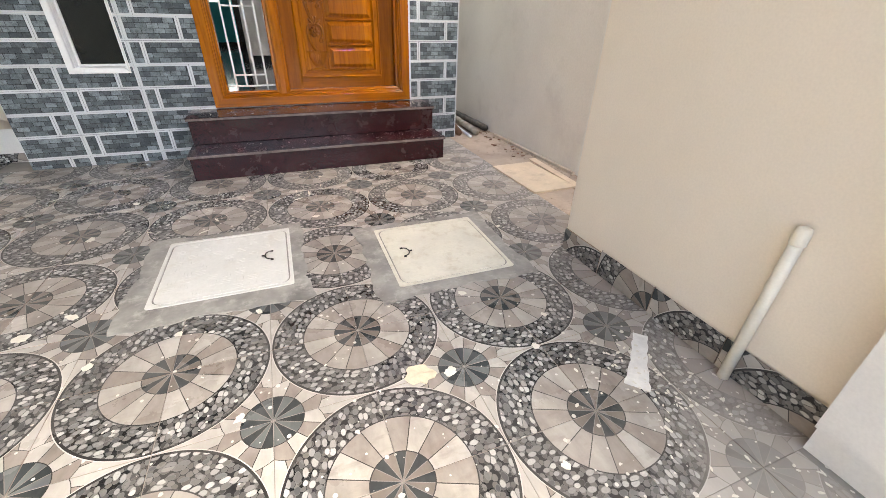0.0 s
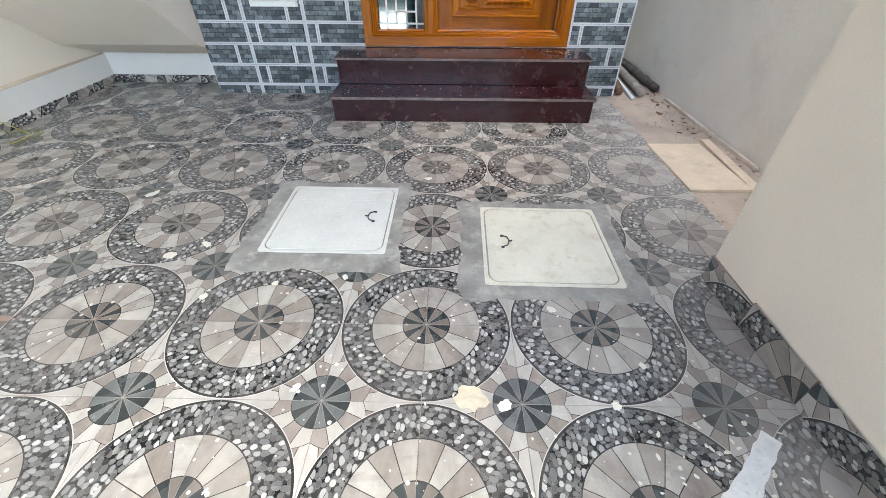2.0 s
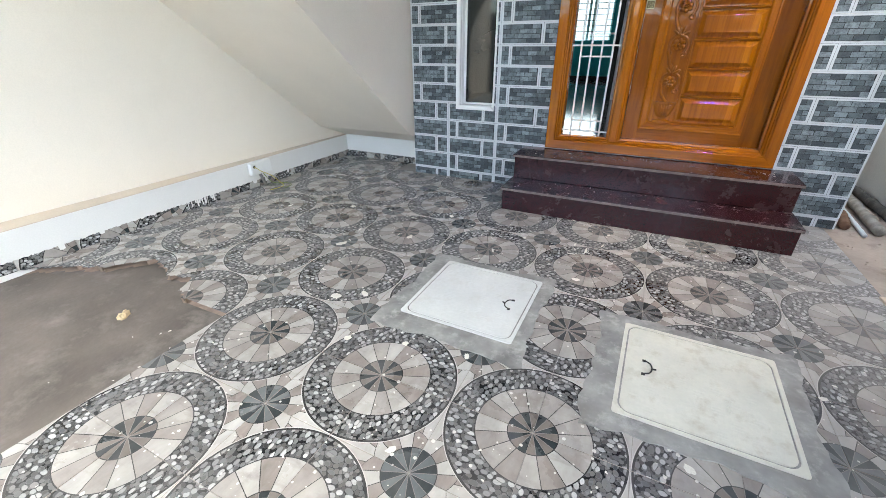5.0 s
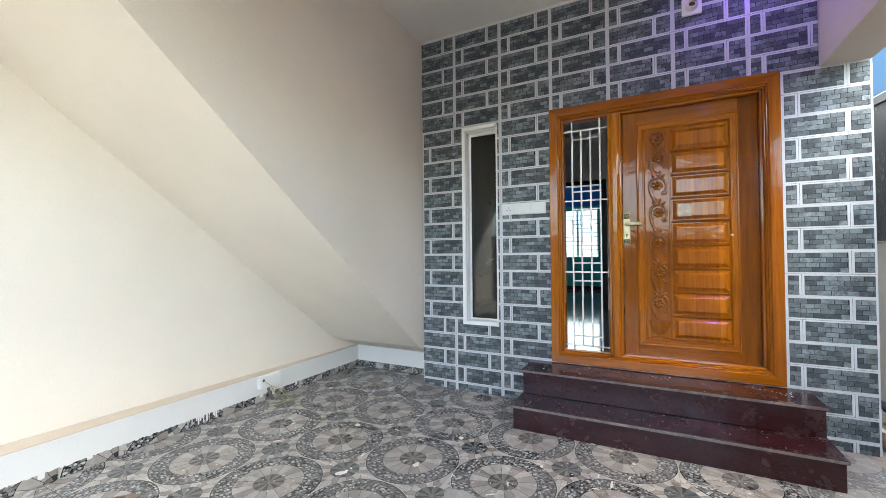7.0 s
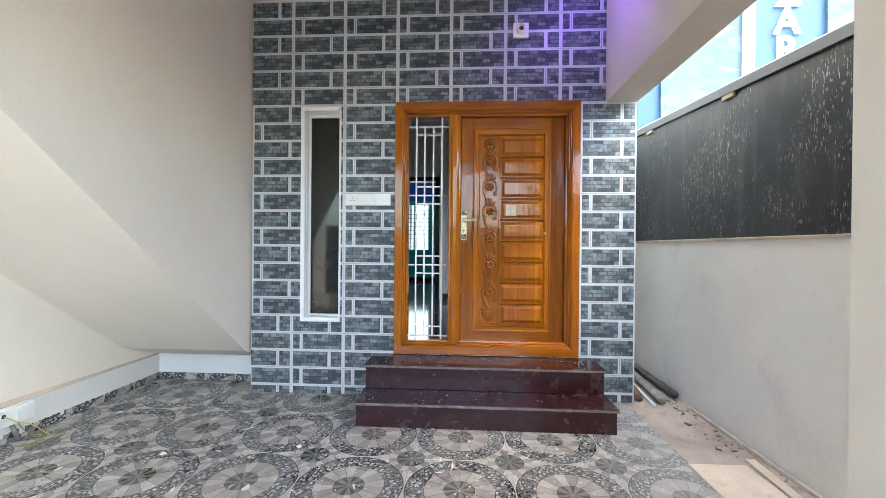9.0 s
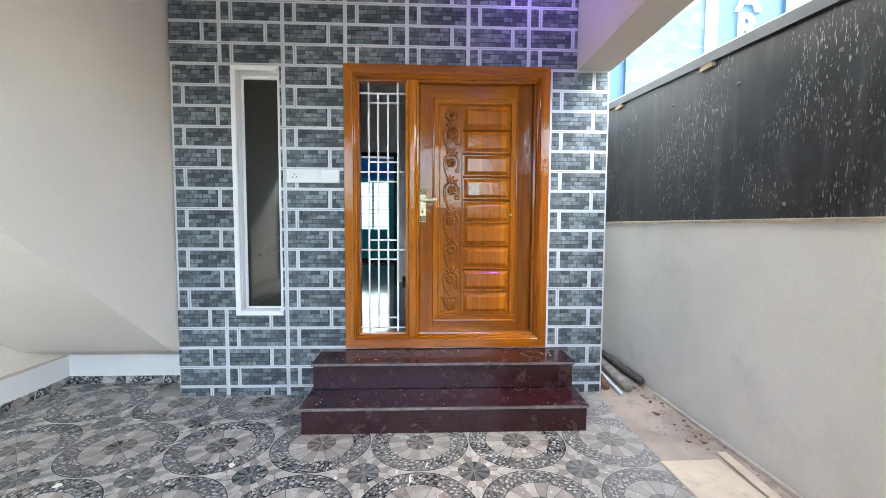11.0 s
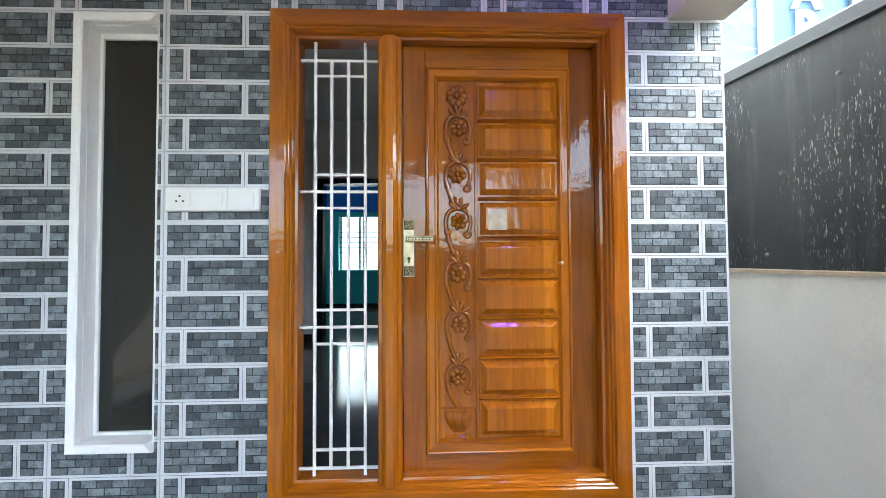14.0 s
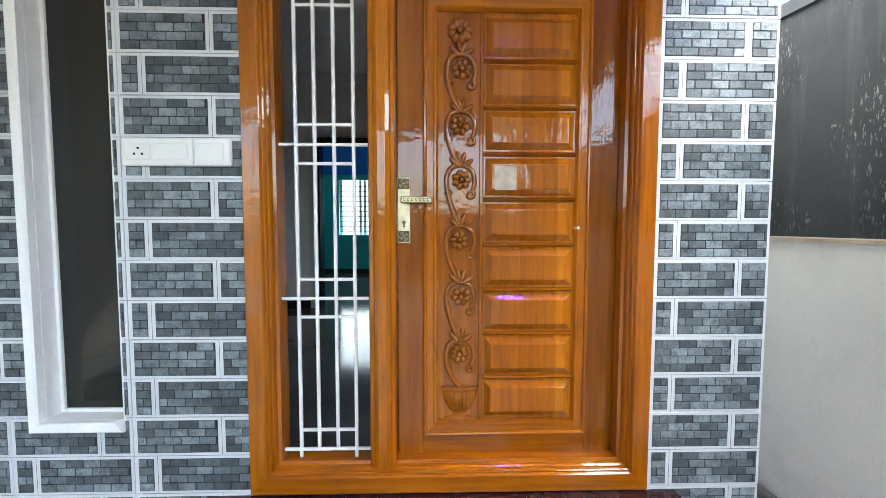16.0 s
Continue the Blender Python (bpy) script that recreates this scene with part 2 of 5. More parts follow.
def make_granite():
    """Polished maroon granite with fine crystals and a film of dust."""
    n = Nodes("maroon_granite")
    w = n.world()
    v = n.node("ShaderNodeTexVoronoi")
    n.put(v.inputs["Vector"], w)
    v.inputs["Scale"].default_value = 260
    speck = n.node("ShaderNodeSeparateColor")
    n.put(speck.inputs[0], v.outputs["Color"])
    col = n.mix(speck.outputs[0], (0.018, 0.004, 0.005), (0.046, 0.010, 0.012))
    col = n.mix(n.m("MULTIPLY", n.ramp(n.noise(w, 4, 5), 0.4, 0.7), 0.5), col, (0.036, 0.010, 0.011))
    dust = n.ramp(n.noise(w, 7, 8, 0.7), 0.48, 0.72)
    col = n.mix(n.m("MULTIPLY", dust, 0.03), col, (0.26, 0.20, 0.18))
    n.bump(n.noise(w, 120, 2), 0.03, 0.002)
    return n.done(col, n.m("ADD", 0.12, n.m("MULTIPLY", dust, 0.35)))


granite = make_granite()
granite_edge = surface("worn_granite_edge", (0.17, 0.13, 0.12), 0.45, 0.35, 12, 90, 0.3, dirt=(0.42, 0.37, 0.33), dirt_amount=0.6)


def make_teak(name, along, tone=1.0):
    """Varnished teak, with its grain along one axis."""
    n = Nodes(name)
    w = n.world()
    s = {"z": (26, 26, 1.6), "x": (1.6, 26, 26)}[along]
    bend = n.ramp(n.noise(n.scaled(w, tuple(c * 0.3 for c in s)), 1.0, 3), 0.3, 0.7)
    streak = n.noise(n.scaled(w, tuple(c * 1.7 for c in s)), 1.0, 5, 0.6)
    pores = n.noise(n.scaled(w, tuple(c * 9 for c in s)), 1.0, 2)
    board = n.ramp(n.noise(n.scaled(w, tuple(c * 0.12 for c in s)), 1.0, 1), 0.38, 0.62)
    plank_axis = n.node("ShaderNodeSeparateXYZ")
    n.put(plank_axis.inputs[0], w)
    across = plank_axis.outputs[0] if along == "z" else plank_axis.outputs[2]
    luck, pick = n.node("ShaderNodeTexWhiteNoise"), n.node("ShaderNodeCombineXYZ")
    n.put(luck.inputs["Vector"], pick.outputs[0])
    n.put(pick.inputs[0], n.m("FLOOR", n.m("MULTIPLY", n.m("ADD", across, n.m("MULTIPLY", bend, 0.004)), 6.5)))
    plank = luck.outputs["Value"]
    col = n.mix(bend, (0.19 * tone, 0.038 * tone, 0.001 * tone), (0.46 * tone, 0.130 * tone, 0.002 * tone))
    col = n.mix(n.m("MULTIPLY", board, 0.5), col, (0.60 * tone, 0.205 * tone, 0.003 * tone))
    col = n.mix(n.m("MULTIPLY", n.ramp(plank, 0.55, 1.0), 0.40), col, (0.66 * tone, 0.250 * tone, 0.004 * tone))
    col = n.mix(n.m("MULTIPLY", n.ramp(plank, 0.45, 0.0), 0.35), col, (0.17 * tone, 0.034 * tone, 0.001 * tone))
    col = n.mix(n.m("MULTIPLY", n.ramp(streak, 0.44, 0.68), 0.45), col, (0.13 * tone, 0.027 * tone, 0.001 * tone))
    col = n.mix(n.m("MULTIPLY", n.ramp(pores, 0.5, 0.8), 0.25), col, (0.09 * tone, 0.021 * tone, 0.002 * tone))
    n.bump(n.m("ADD", n.m("MULTIPLY", pores, 0.15), n.noise(w, 9, 3)), 0.5, 0.009)
    # the varnish flows in soft waves of its own
    ripple = n.node("ShaderNodeBump")
    ripple.inputs["Strength"].default_value, ripple.inputs["Distance"].default_value = 0.45, 0.006
    n.put(ripple.inputs["Height"], n.m("ADD", n.noise(w, 11, 3), n.m("MULTIPLY", n.noise(n.scaled(w, tuple(c * 2.2 for c in s)), 1.0, 3), 0.30)))
    n.put(n.bsdf.inputs["Coat Normal"], ripple.outputs[0])
    n.bsdf.inputs["Specular IOR Level"].default_value = 0.02
    n.bsdf.inputs["Coat IOR"].default_value = 1.56
    return n.done(col, 0.5, 0.0, 0.88, 0.07)


teak_z, teak_x = make_teak("varnished_teak_upright", "z"), make_teak("varnished_teak_level", "x")
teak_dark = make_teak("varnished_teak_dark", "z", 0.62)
teak_carved = make_teak("varnished_teak_carved", "z", 0.86)
teak_rail = make_teak("varnished_teak_rail", "x", 0.82)


def make_dark_glass():
    n = Nodes("dark_tinted_glass")
    w = n.world()
    return n.done(n.mix(n.noise(w, 3), (0.010, 0.011, 0.009), (0.017, 0.018, 0.014)), 0.06)


dark_glass = make_dark_glass()


def make_hall_floor():
    n = Nodes("polished_dark_floor")
    w = n.world()
    col = n.mix(n.noise(w, 3, 6), (0.05, 0.048, 0.052), (0.10, 0.095, 0.10))
    n.bump(n.noise(w, 5, 2), 0.04, 0.01)
    n.bsdf.inputs["Specular IOR Level"].default_value = 0.2
    return n.done(col, 0.10)


hall_floor_mat = make_hall_floor()


def make_brick_print():
    """Grey stone bricks of the wall tiles, each its own tone."""
    n = Nodes("slate_brick_glaze")
    w, g = n.world(), n.node("ShaderNodeNewGeometry")
    grain = n.noise(w, 150, 5, 0.8)
    tone = n.m("POWER", g.outputs["Random Per Island"], 1.1)
    col = n.mix(tone, (0.064, 0.079, 0.088), (0.300, 0.345, 0.365))
    col = n.mix(n.m("MULTIPLY", n.ramp(n.m("ADD", n.m("MULTIPLY", grain, 0.6), n.m("MULTIPLY", n.noise(w, 26, 3), 0.4)), 0.44, 0.62), 0.75), col, (0.016, 0.019, 0.023))
    n.bump(n.noise(w, 210, 4), 0.9, 0.004)
    return n.done(col, n.m("ADD", 0.20, n.m("MULTIPLY", grain, 0.2)))


brick_glaze = make_brick_print()
brick_gap = surface("dark_glaze_joint", (0.009, 0.011, 0.013), 0.6, 0.3, 60, 200, 0.1)
tile_white = surface("white_tile_glaze", (0.670, 0.683, 0.697), 0.25, 0.03, 8, 90, 0.04, dirt=(0.55, 0.52, 0.47), dirt_amount=0.2)


def make_neighbour_stone():
    """Pale blue stone cladding far off."""
    n = Nodes("pale_blue_stone")
    w = n.world()
    v = n.node("ShaderNodeTexVoronoi")
    n.put(v.inputs["Vector"], n.scaled(w, (1, 1, 1.9)))
    v.inputs["Scale"].default_value = 4.5
    c = n.node("ShaderNodeSeparateColor")
    n.put(c.inputs[0], v.outputs["Color"])
    return n.done(n.mix(c.outputs[0], (0.078, 0.12, 0.145), (0.145, 0.185, 0.21)), 0.6)


neighbour_stone = make_neighbour_stone()


def make_floor_print():
    """Glazed parking tile: a quarter of a large medallion at the tile's origin and of a small one at its far corner."""
    n = Nodes("medallion_floor_glaze")
    loc, w = n.local(), n.world()
    sep = n.node("ShaderNodeSeparateXYZ")
    n.put(sep.inputs[0], loc)
    x, y = sep.outputs[0], sep.outputs[1]

    def polar(a, b):
        r = n.m("SQRT", n.m("ADD", n.m("MULTIPLY", a, a), n.m("MULTIPLY", b, b)))
        return r, n.m("DIVIDE", n.m("ARCTAN2", b, a), math.pi / 8)
    r, k = polar(x, y)
    r2, k2 = polar(n.m("SUBTRACT", 0.3, x), n.m("SUBTRACT", 0.3, y))

    def odd(v):
        return n.m("MODULO", n.m("FLOOR", v), 2.0)

    def seam(v, radius, half):
        f = n.m("FRACT", v)
        d = n.m("MULTIPLY", n.m("MINIMUM", f, n.m("SUBTRACT", 1.0, f)), n.m("MULTIPLY", radius, math.pi / 8))
        return n.m("LESS_THAN", d, half)

    def ring(radius, at, half):
        return n.m("LESS_THAN", n.m("ABSOLUTE", n.m("SUBTRACT", radius, at)), half)
    stone = n.ramp(n.noise(n.scaled(w, (11, 5, 9)), 1.0, 6, 0.65), 0.28, 0.72)
    cream = n.mix(stone, (0.35, 0.321, 0.292), (0.53, 0.50, 0.461))
    tan = n.mix(stone, (0.185, 0.157, 0.139), (0.35, 0.305, 0.268))
    dark = n.mix(stone, (0.020, 0.024, 0.026), (0.055, 0.064, 0.065))
    brown = n.mix(stone, (0.12, 0.10, 0.088), (0.23, 0.195, 0.17))
    line = (0.05, 0.045, 0.04)
    luck = n.node("ShaderNodeTexWhiteNoise", noise_dimensions="2D")
    pick = n.node("ShaderNodeCombineXYZ")
    n.put(pick.inputs[0], n.m("FLOOR", k))
    n.put(pick.inputs[1], n.m("MULTIPLY", n.node("ShaderNodeObjectInfo").outputs["Random"], 57.0))
    n.put(luck.inputs["Vector"], pick.outputs[0])
    fan = n.mix(n.m("ADD", n.m("MULTIPLY", odd(k), 0.55), n.m("MULTIPLY", luck.outputs["Value"], 0.55)), cream, tan)
    cloud = n.ramp(n.noise(n.scaled(w, (9, 24, 9)), 1.0, 5, 0.6), 0.52, 0.70)
    fan = n.mix(n.m("MULTIPLY", cloud, 0.45), fan, (0.21, 0.175, 0.148))
    fan = n.mix(seam(k, r, 0.0013), fan, line)
    hub = n.mix(odd(k), brown, dark)
    hub = n.mix(seam(k, r, 0.0009), hub, (0.25, 0.23, 0.21))
    # star round the small medallion: two zones of wedges, one turned by half a wedge
    k3 = n.m("ADD", k2, 0.5)
    star_in = n.mix(odd(k2), tan, cream)
    star_out = n.mix(odd(n.m("MULTIPLY", k3, 1.0)), cream, tan)
    zone = n.m("ADD", 0.125, n.m("MULTIPLY", n.m("PINGPONG", k2, 1.0), 0.03))
    star = n.mix(n.m("GREATER_THAN", r2, zone), star_in, star_out)
    star = n.mix(n.m("MULTIPLY", seam(k2, r2, 0.0011), n.m("LESS_THAN", r2, zone)), star, line)
    star = n.mix(n.m("MULTIPLY", seam(k3, r2, 0.0011), n.m("GREATER_THAN", r2, zone)), star, line)
    star = n.mix(n.m("LESS_THAN", n.m("ABSOLUTE", n.m("SUBTRACT", r2, zone)), 0.001), star, line)
    slate = n.mix(stone, (0.085, 0.094, 0.096), (0.17, 0.178, 0.175))
    hub2 = n.mix(odd(k2), slate, dark)
    hub2 = n.mix(seam(k2, r2, 0.0009), hub2, (0.22, 0.20, 0.18))
    # pebbles
    rnd = n.node("ShaderNodeObjectInfo").outputs["Random"]
    comb = n.node("ShaderNodeCombineXYZ")
    n.put(comb.inputs[0], n.m("ADD", x, n.m("FLOOR", n.m("MULTIPLY", rnd, 6.0))))
    n.put(comb.inputs[1], y)
    twist = n.noise(comb.outputs[0], 14.0, 1)
    warp = n.node("ShaderNodeVectorMath", operation="MULTIPLY_ADD")
    n.put(warp.inputs[0], comb.outputs[0])
    warp.inputs[1].default_value = (1.0, 1.28, 1.0)
    bend = n.node("ShaderNodeCombineXYZ")
    n.put(bend.inputs[0], n.m("MULTIPLY", twist, 0.03))
    n.put(warp.inputs[2], bend.outputs[0])
    def pebble_layer(stretch, shift, scale, radius, spread, dark_end, light_end):
        """Rounded flat stones: their mask, their rim and their colour."""
        mp = n.node("ShaderNodeMapping")
        n.put(mp.inputs["Vector"], warp.outputs[0])
        mp.inputs["Scale"].default_value = (stretch[0], stretch[1], 1.0)
        mp.inputs["Location"].default_value = (shift, shift * 1.7, 0.0)
        mp.inputs["Rotation"].default_value = (0.0, 0.0, shift)
        v, e = n.node("ShaderNodeTexVoronoi"), n.node("ShaderNodeTexVoronoi", feature="DISTANCE_TO_EDGE")
        for node in (v, e):
            n.put(node.inputs["Vector"], mp.outputs[0])
            node.voronoi_dimensions = "2D"
            node.inputs["Scale"].default_value, node.inputs["Randomness"].default_value = scale, 0.8
        sc = n.node("ShaderNodeSeparateColor")
        n.put(sc.inputs[0], v.outputs["Color"])
        size = n.m("ADD", radius, n.m("MULTIPLY", sc.outputs[2], spread))
        gap = n.m("MINIMUM", n.m("SUBTRACT", size, v.outputs["Distance"]), n.m("MULTIPLY", n.m("SUBTRACT", e.outputs["Distance"], 0.03), 1.4))
        mask = n.m("GREATER_THAN", gap, 0.0)
        tone = n.m("POWER", sc.outputs[0], 1.15)
        stonec = n.mix(tone, dark_end, light_end)
        stonec = n.mix(n.m("MULTIPLY", sc.outputs[1], 0.25), stonec, (0.30, 0.25, 0.21))
        stonec = n.mix(n.m("MULTIPLY", n.ramp(n.noise(warp.outputs[0], 160.0, 3), 0.4, 0.7), 0.22), stonec, (0.08, 0.08, 0.08))
        rim = n.m("LESS_THAN", gap, 0.05)
        stonec = n.mix(n.m("MULTIPLY", rim, 0.55), stonec, n.mix(tone, (0.20, 0.20, 0.20), (0.10, 0.10, 0.10)))
        return mask, stonec
    low_m, low_c = pebble_layer((1.3, 1.0), 0.9, 46.0, 0.44, 0.10, (0.016, 0.018, 0.020), (0.17, 0.168, 0.165))
    top_m, top_c = pebble_layer((1.0, 1.18), 0.35, 32.0, 0.30, 0.14, (0.055, 0.060, 0.064), (0.60, 0.59, 0.57))
    pebbles = n.mix(low_m, (0.013, 0.013, 0.014), low_c)
    pebbles = n.mix(top_m, pebbles, top_c)
    peb_h = n.m("ADD", n.m("MULTIPLY", low_m, 0.4), n.m("MULTIPLY", top_m, 0.6))
    col = n.mix(n.m("LESS_THAN", r, 0.296), star, pebbles)
    col = n.mix(n.m("LESS_THAN", r, 0.192), col, fan)
    col = n.mix(n.m("LESS_THAN", r, 0.083), col, hub)
    col = n.mix(n.m("MULTIPLY", n.m("LESS_THAN", r2, 0.086), n.m("GREATER_THAN", r, 0.296)), col, hub2)
    for rad, at, half in ((r, 0.083, 0.0015), (r, 0.192, 0.0018), (r, 0.2935, 0.0035)):
        col = n.mix(ring(rad, at, half), col, (0.035, 0.033, 0.032))
    col = n.mix(ring(r2, 0.086, 0.0012), col, (0.04, 0.038, 0.036))
    col = n.mix(ring(r, 0.2985, 0.0012), col, (0.55, 0.52, 0.48))
    # site dust, cement film and paint spatter
    dust = n.ramp(n.noise(w, 1.7, 7, 0.62), 0.42, 0.72)
    nsep = n.node("ShaderNodeSeparateXYZ")
    n.put(nsep.inputs[0], n.node("ShaderNodeNewGeometry").outputs["Normal"])
    flat = n.ramp(nsep.outputs[2], 0.3, 0.9)
    dust = n.m("MULTIPLY", dust, flat)
    col = n.mix(n.m("MULTIPLY", dust, 0.15), col, (0.30, 0.265, 0.235))
    wsep = n.node("ShaderNodeSeparateXYZ")
    n.put(wsep.inputs[0], w)
    side = n.m("ADD", n.ramp(wsep.outputs[0], 0.85, 1.45), n.m("MULTIPLY", n.m("SUBTRACT", n.noise(w, 4, 6, 0.6), 0.5), 1.1))
    col = n.mix(n.m("MULTIPLY", n.m("MULTIPLY", n.ramp(side, 0.12, 0.9), flat), 0.36), col, (0.46, 0.42, 0.38))
    # cement slurry wiped over the corner by the gate post
    ox, oy = n.m("SUBTRACT", wsep.outputs[0], 1.32), n.m("SUBTRACT", wsep.outputs[1], 0.20)
    reach = n.m("SQRT", n.m("ADD", n.m("MULTIPLY", ox, ox), n.m("MULTIPLY", oy, oy)))
    slurry = n.ramp(n.m("ADD", reach, n.m("MULTIPLY", n.m("SUBTRACT", n.noise(w, 5, 6, 0.65), 0.5), 0.55)), 0.62, 0.28)
    col = n.mix(n.m("MULTIPLY", n.m("MULTIPLY", slurry, flat), 0.60), col, (0.40, 0.36, 0.32))
    haze = n.ramp(n.noise(w, 3.1, 8, 0.68), 0.50, 0.78)
    col = n.mix(n.m("MULTIPLY", n.m("MULTIPLY", haze, flat), 0.11), col, (0.52, 0.49, 0.45))
    tiny = n.node("ShaderNodeTexVoronoi")
    n.put(tiny.inputs["Vector"], w)
    tiny.inputs["Scale"].default_value = 42.0
    tsep = n.node("ShaderNodeSeparateColor")
    n.put(tsep.inputs[0], tiny.outputs["Color"])
    speck = n.m("LESS_THAN", tiny.outputs["Distance"], n.m("MULTIPLY", n.m("POWER", tsep.outputs[0], 5.0), 0.30))
    col = n.mix(n.m("MULTIPLY", n.m("MULTIPLY", speck, flat), 0.8), col, (0.70, 0.67, 0.61))
    spat = n.node("ShaderNodeTexVoronoi")
    n.put(spat.inputs["Vector"], n.mix(0.012, w, n.noise_colour(w, 60.0)))
    spat.inputs["Scale"].default_value = 15.0
    ssep = n.node("ShaderNodeSeparateColor")
    n.put(ssep.inputs[0], spat.outputs["Color"])
    size = n.m("MULTIPLY", n.m("POWER", ssep.outputs[0], 6.0), 0.15)
    drop = n.m("LESS_THAN", spat.outputs["Distance"], size)
    few = n.m("MULTIPLY", flat, n.ramp(n.noise(w, 1.1, 3), 0.40, 0.48))
    col = n.mix(n.m("MULTIPLY", n.m("MULTIPLY", drop, few), 0.85), col, (0.72, 0.69, 0.62))
    inside = n.m("MULTIPLY", n.m("LESS_THAN", r, 0.296), n.m("GREATER_THAN", r, 0.192))
    n.bump(n.m("ADD", n.m("MULTIPLY", peb_h, inside), n.m("MULTIPLY", n.noise(w, 40, 3), 0.4)), 0.35, 0.002)
    n.bsdf.inputs["Specular IOR Level"].default_value = 0.4
    rough = n.m("ADD", 0.24, n.m("MULTIPLY", dust, 0.3))
    return n.done(col, n.m("ADD", rough, n.m("MULTIPLY", n.ramp(side, 0.15, 0.9), 0.12)))


floor_glaze = make_floor_print()
grout = surface("pale_grout", (0.29, 0.27, 0.245), 0.8, 0.2, 6, 90, 0.2)
tile_body = surface("tile_body", (0.30, 0.22, 0.17), 0.8, 0.2, 20, 90, 0.2)

# ---- the large structure ----
FACADE_Y, CEIL_Z = 3.68, 3.47


def setting(name, bm, mats, label="", parent=None):
    return tagged(part(name, bm, mats, parent), label, kind="structure")


setting("ground", box(-300, 300, -300, 300, -0.30, -0.045), street_cement, "dusty brown ground of the site and street")
floor = setting("floor", box(-2.95, 1.527, -1.26, 4.2, -0.040, -0.034), bare_soil, "porch floor of round-medallion parking tiles with a bare cement patch")
part("grout_bed", boxes([(-1.360, 1.526, -1.25, 1.4, -0.0335, -0.0022), (-2.80, 1.526, 1.4005, 3.671, -0.0335, -0.0022), (-2.80, -1.735, 3.6715, 3.94, -0.0335, -0.0022)]), grout, floor, "pale grout between the tiles")
setting("side_path", box(1.529, 2.04, -1.26, 9.0, -0.043, -0.006), path_cement, "dusty rough cement strip along the boundary wall")

# house front with the door and window openings
FRAME = (-0.455, 1.125, 0.375, 2.55)
WIN = (-1.262, -0.945, 0.655, 2.49)
wall_front = setting("wall_front", boxes([
    (-1.73, WIN[0], FACADE_Y, 3.91, 0, CEIL_Z), (WIN[0], WIN[1], FACADE_Y, 3.91, 0, WIN[2]), (WIN[0], WIN[1], FACADE_Y, 3.91, WIN[3], CEIL_Z),
    (WIN[1], FRAME[0], FACADE_Y, 3.91, 0, CEIL_Z), (FRAME[0], FRAME[1], FACADE_Y, 3.91, 0, FRAME[2]), (FRAME[0], FRAME[1], FACADE_Y, 3.91, FRAME[3], CEIL_Z),
    (FRAME[1], 1.575, FACADE_Y, 3.91, 0, CEIL_Z)]), white_paint, "house front clad in dark brick-pattern tiles with white borders")
# the gap at y 4.6 to 6.8 is made up, to let daylight into the hall
setting("wall_house_side", boxes([(1.43, 1.575, 3.912, 4.6, 0, CEIL_Z), (1.43, 1.575, 4.6, 6.8, 0, 1.0), (1.43, 1.575, 4.6, 6.8, 2.65, CEIL_Z), (1.43, 1.575, 6.8, 11.2, 0, CEIL_Z)]), grey_plaster, "plain plastered side wall of the house, with an unseen opening added to light the hall")
# the slabs reaching y -2.3 are unseen additions that shade the left wall
setting("ceiling", boxes([(-3.5, -1.745, -2.3, 3.91, CEIL_Z, 3.62), (-1.7445, -0.3, -2.3, -1.0505, CEIL_Z, 3.62), (-1.7445, 1.62, -1.05, 3.91, CEIL_Z, 3.62)]), ceiling_paint, "plain cream painted porch ceiling, carried forward unseen to shade the left side")
setting("beam", box(1.33, 1.588, 1.434, 3.668, 2.53, CEIL_Z), wall_paint, "deep cream painted beam along the porch side")
# unseen beam, its place and depth set to cut light from above the front
setting("beam_front", box(-1.74, 1.60, -1.03, -0.85, 2.85, CEIL_Z), wall_paint, "unseen cream painted beam across the porch front, added to cut the high light")
setting("wall_pillar", box(1.258, 1.60, 0.265, 1.432, -0.04, CEIL_Z), wall_paint, "cream painted porch pillar wall")
setting("gate_post", boxes([(1.178, 1.60, -0.50, 0.262, 0.10, 1.35), (1.205, 1.60, -0.50, 0.262, -0.04, 0.10)]), white_paint, "white painted gate post beside the pillar")

# under the stairs
Y_TOP = 3.60 - (CEIL_Z - 0.381) / 0.80
# the wall's front end to y -2.3 is unseen too, added to hold back light
left_poly = [(-2.835, 3.945), (-3.0, 3.945), (-3.45, -2.3), (-3.26, -2.3), (-3.02, 1.0)]
setting("wall_left", prism(left_poly, "z", -0.04, CEIL_Z), wall_paint, "cream painted wall under the stairs")
setting("wall_ledge", prism([(-2.80, 3.945), (-2.838, 3.945), (-3.10, -1.3), (-2.815, -1.3)], "z", -0.04, 0.234), white_paint, "low white plaster ledge along the wall foot")
setting("ledge_top", prism([(-2.802, 3.944), (-2.838, 3.944), (-3.10, -1.3), (-2.817, -1.3)], "z", 0.2345, 0.2395), ledge_tan, "tan dusty top of the low ledge")
setting("wall_niche", box(-3.0, -1.60, 3.945, 4.10, -0.04, 0.60), white_paint, "white painted wall under the foot of the stairs")
prof = [(3.944, 0.245), (3.60, 0.381), (Y_TOP, CEIL_Z), (3.944, CEIL_Z)]
setting("stair_underside", prism(prof, "x", -3.12, -1.745), wall_paint, "cream painted sloping underside of the outdoor stairs")

# boundary wall with the black sheet above it
setting("wall_boundary", box(2.04, 2.24, -3.0, 9.0, -0.04, 1.37), grey_plaster, "grey cement-plastered boundary wall")
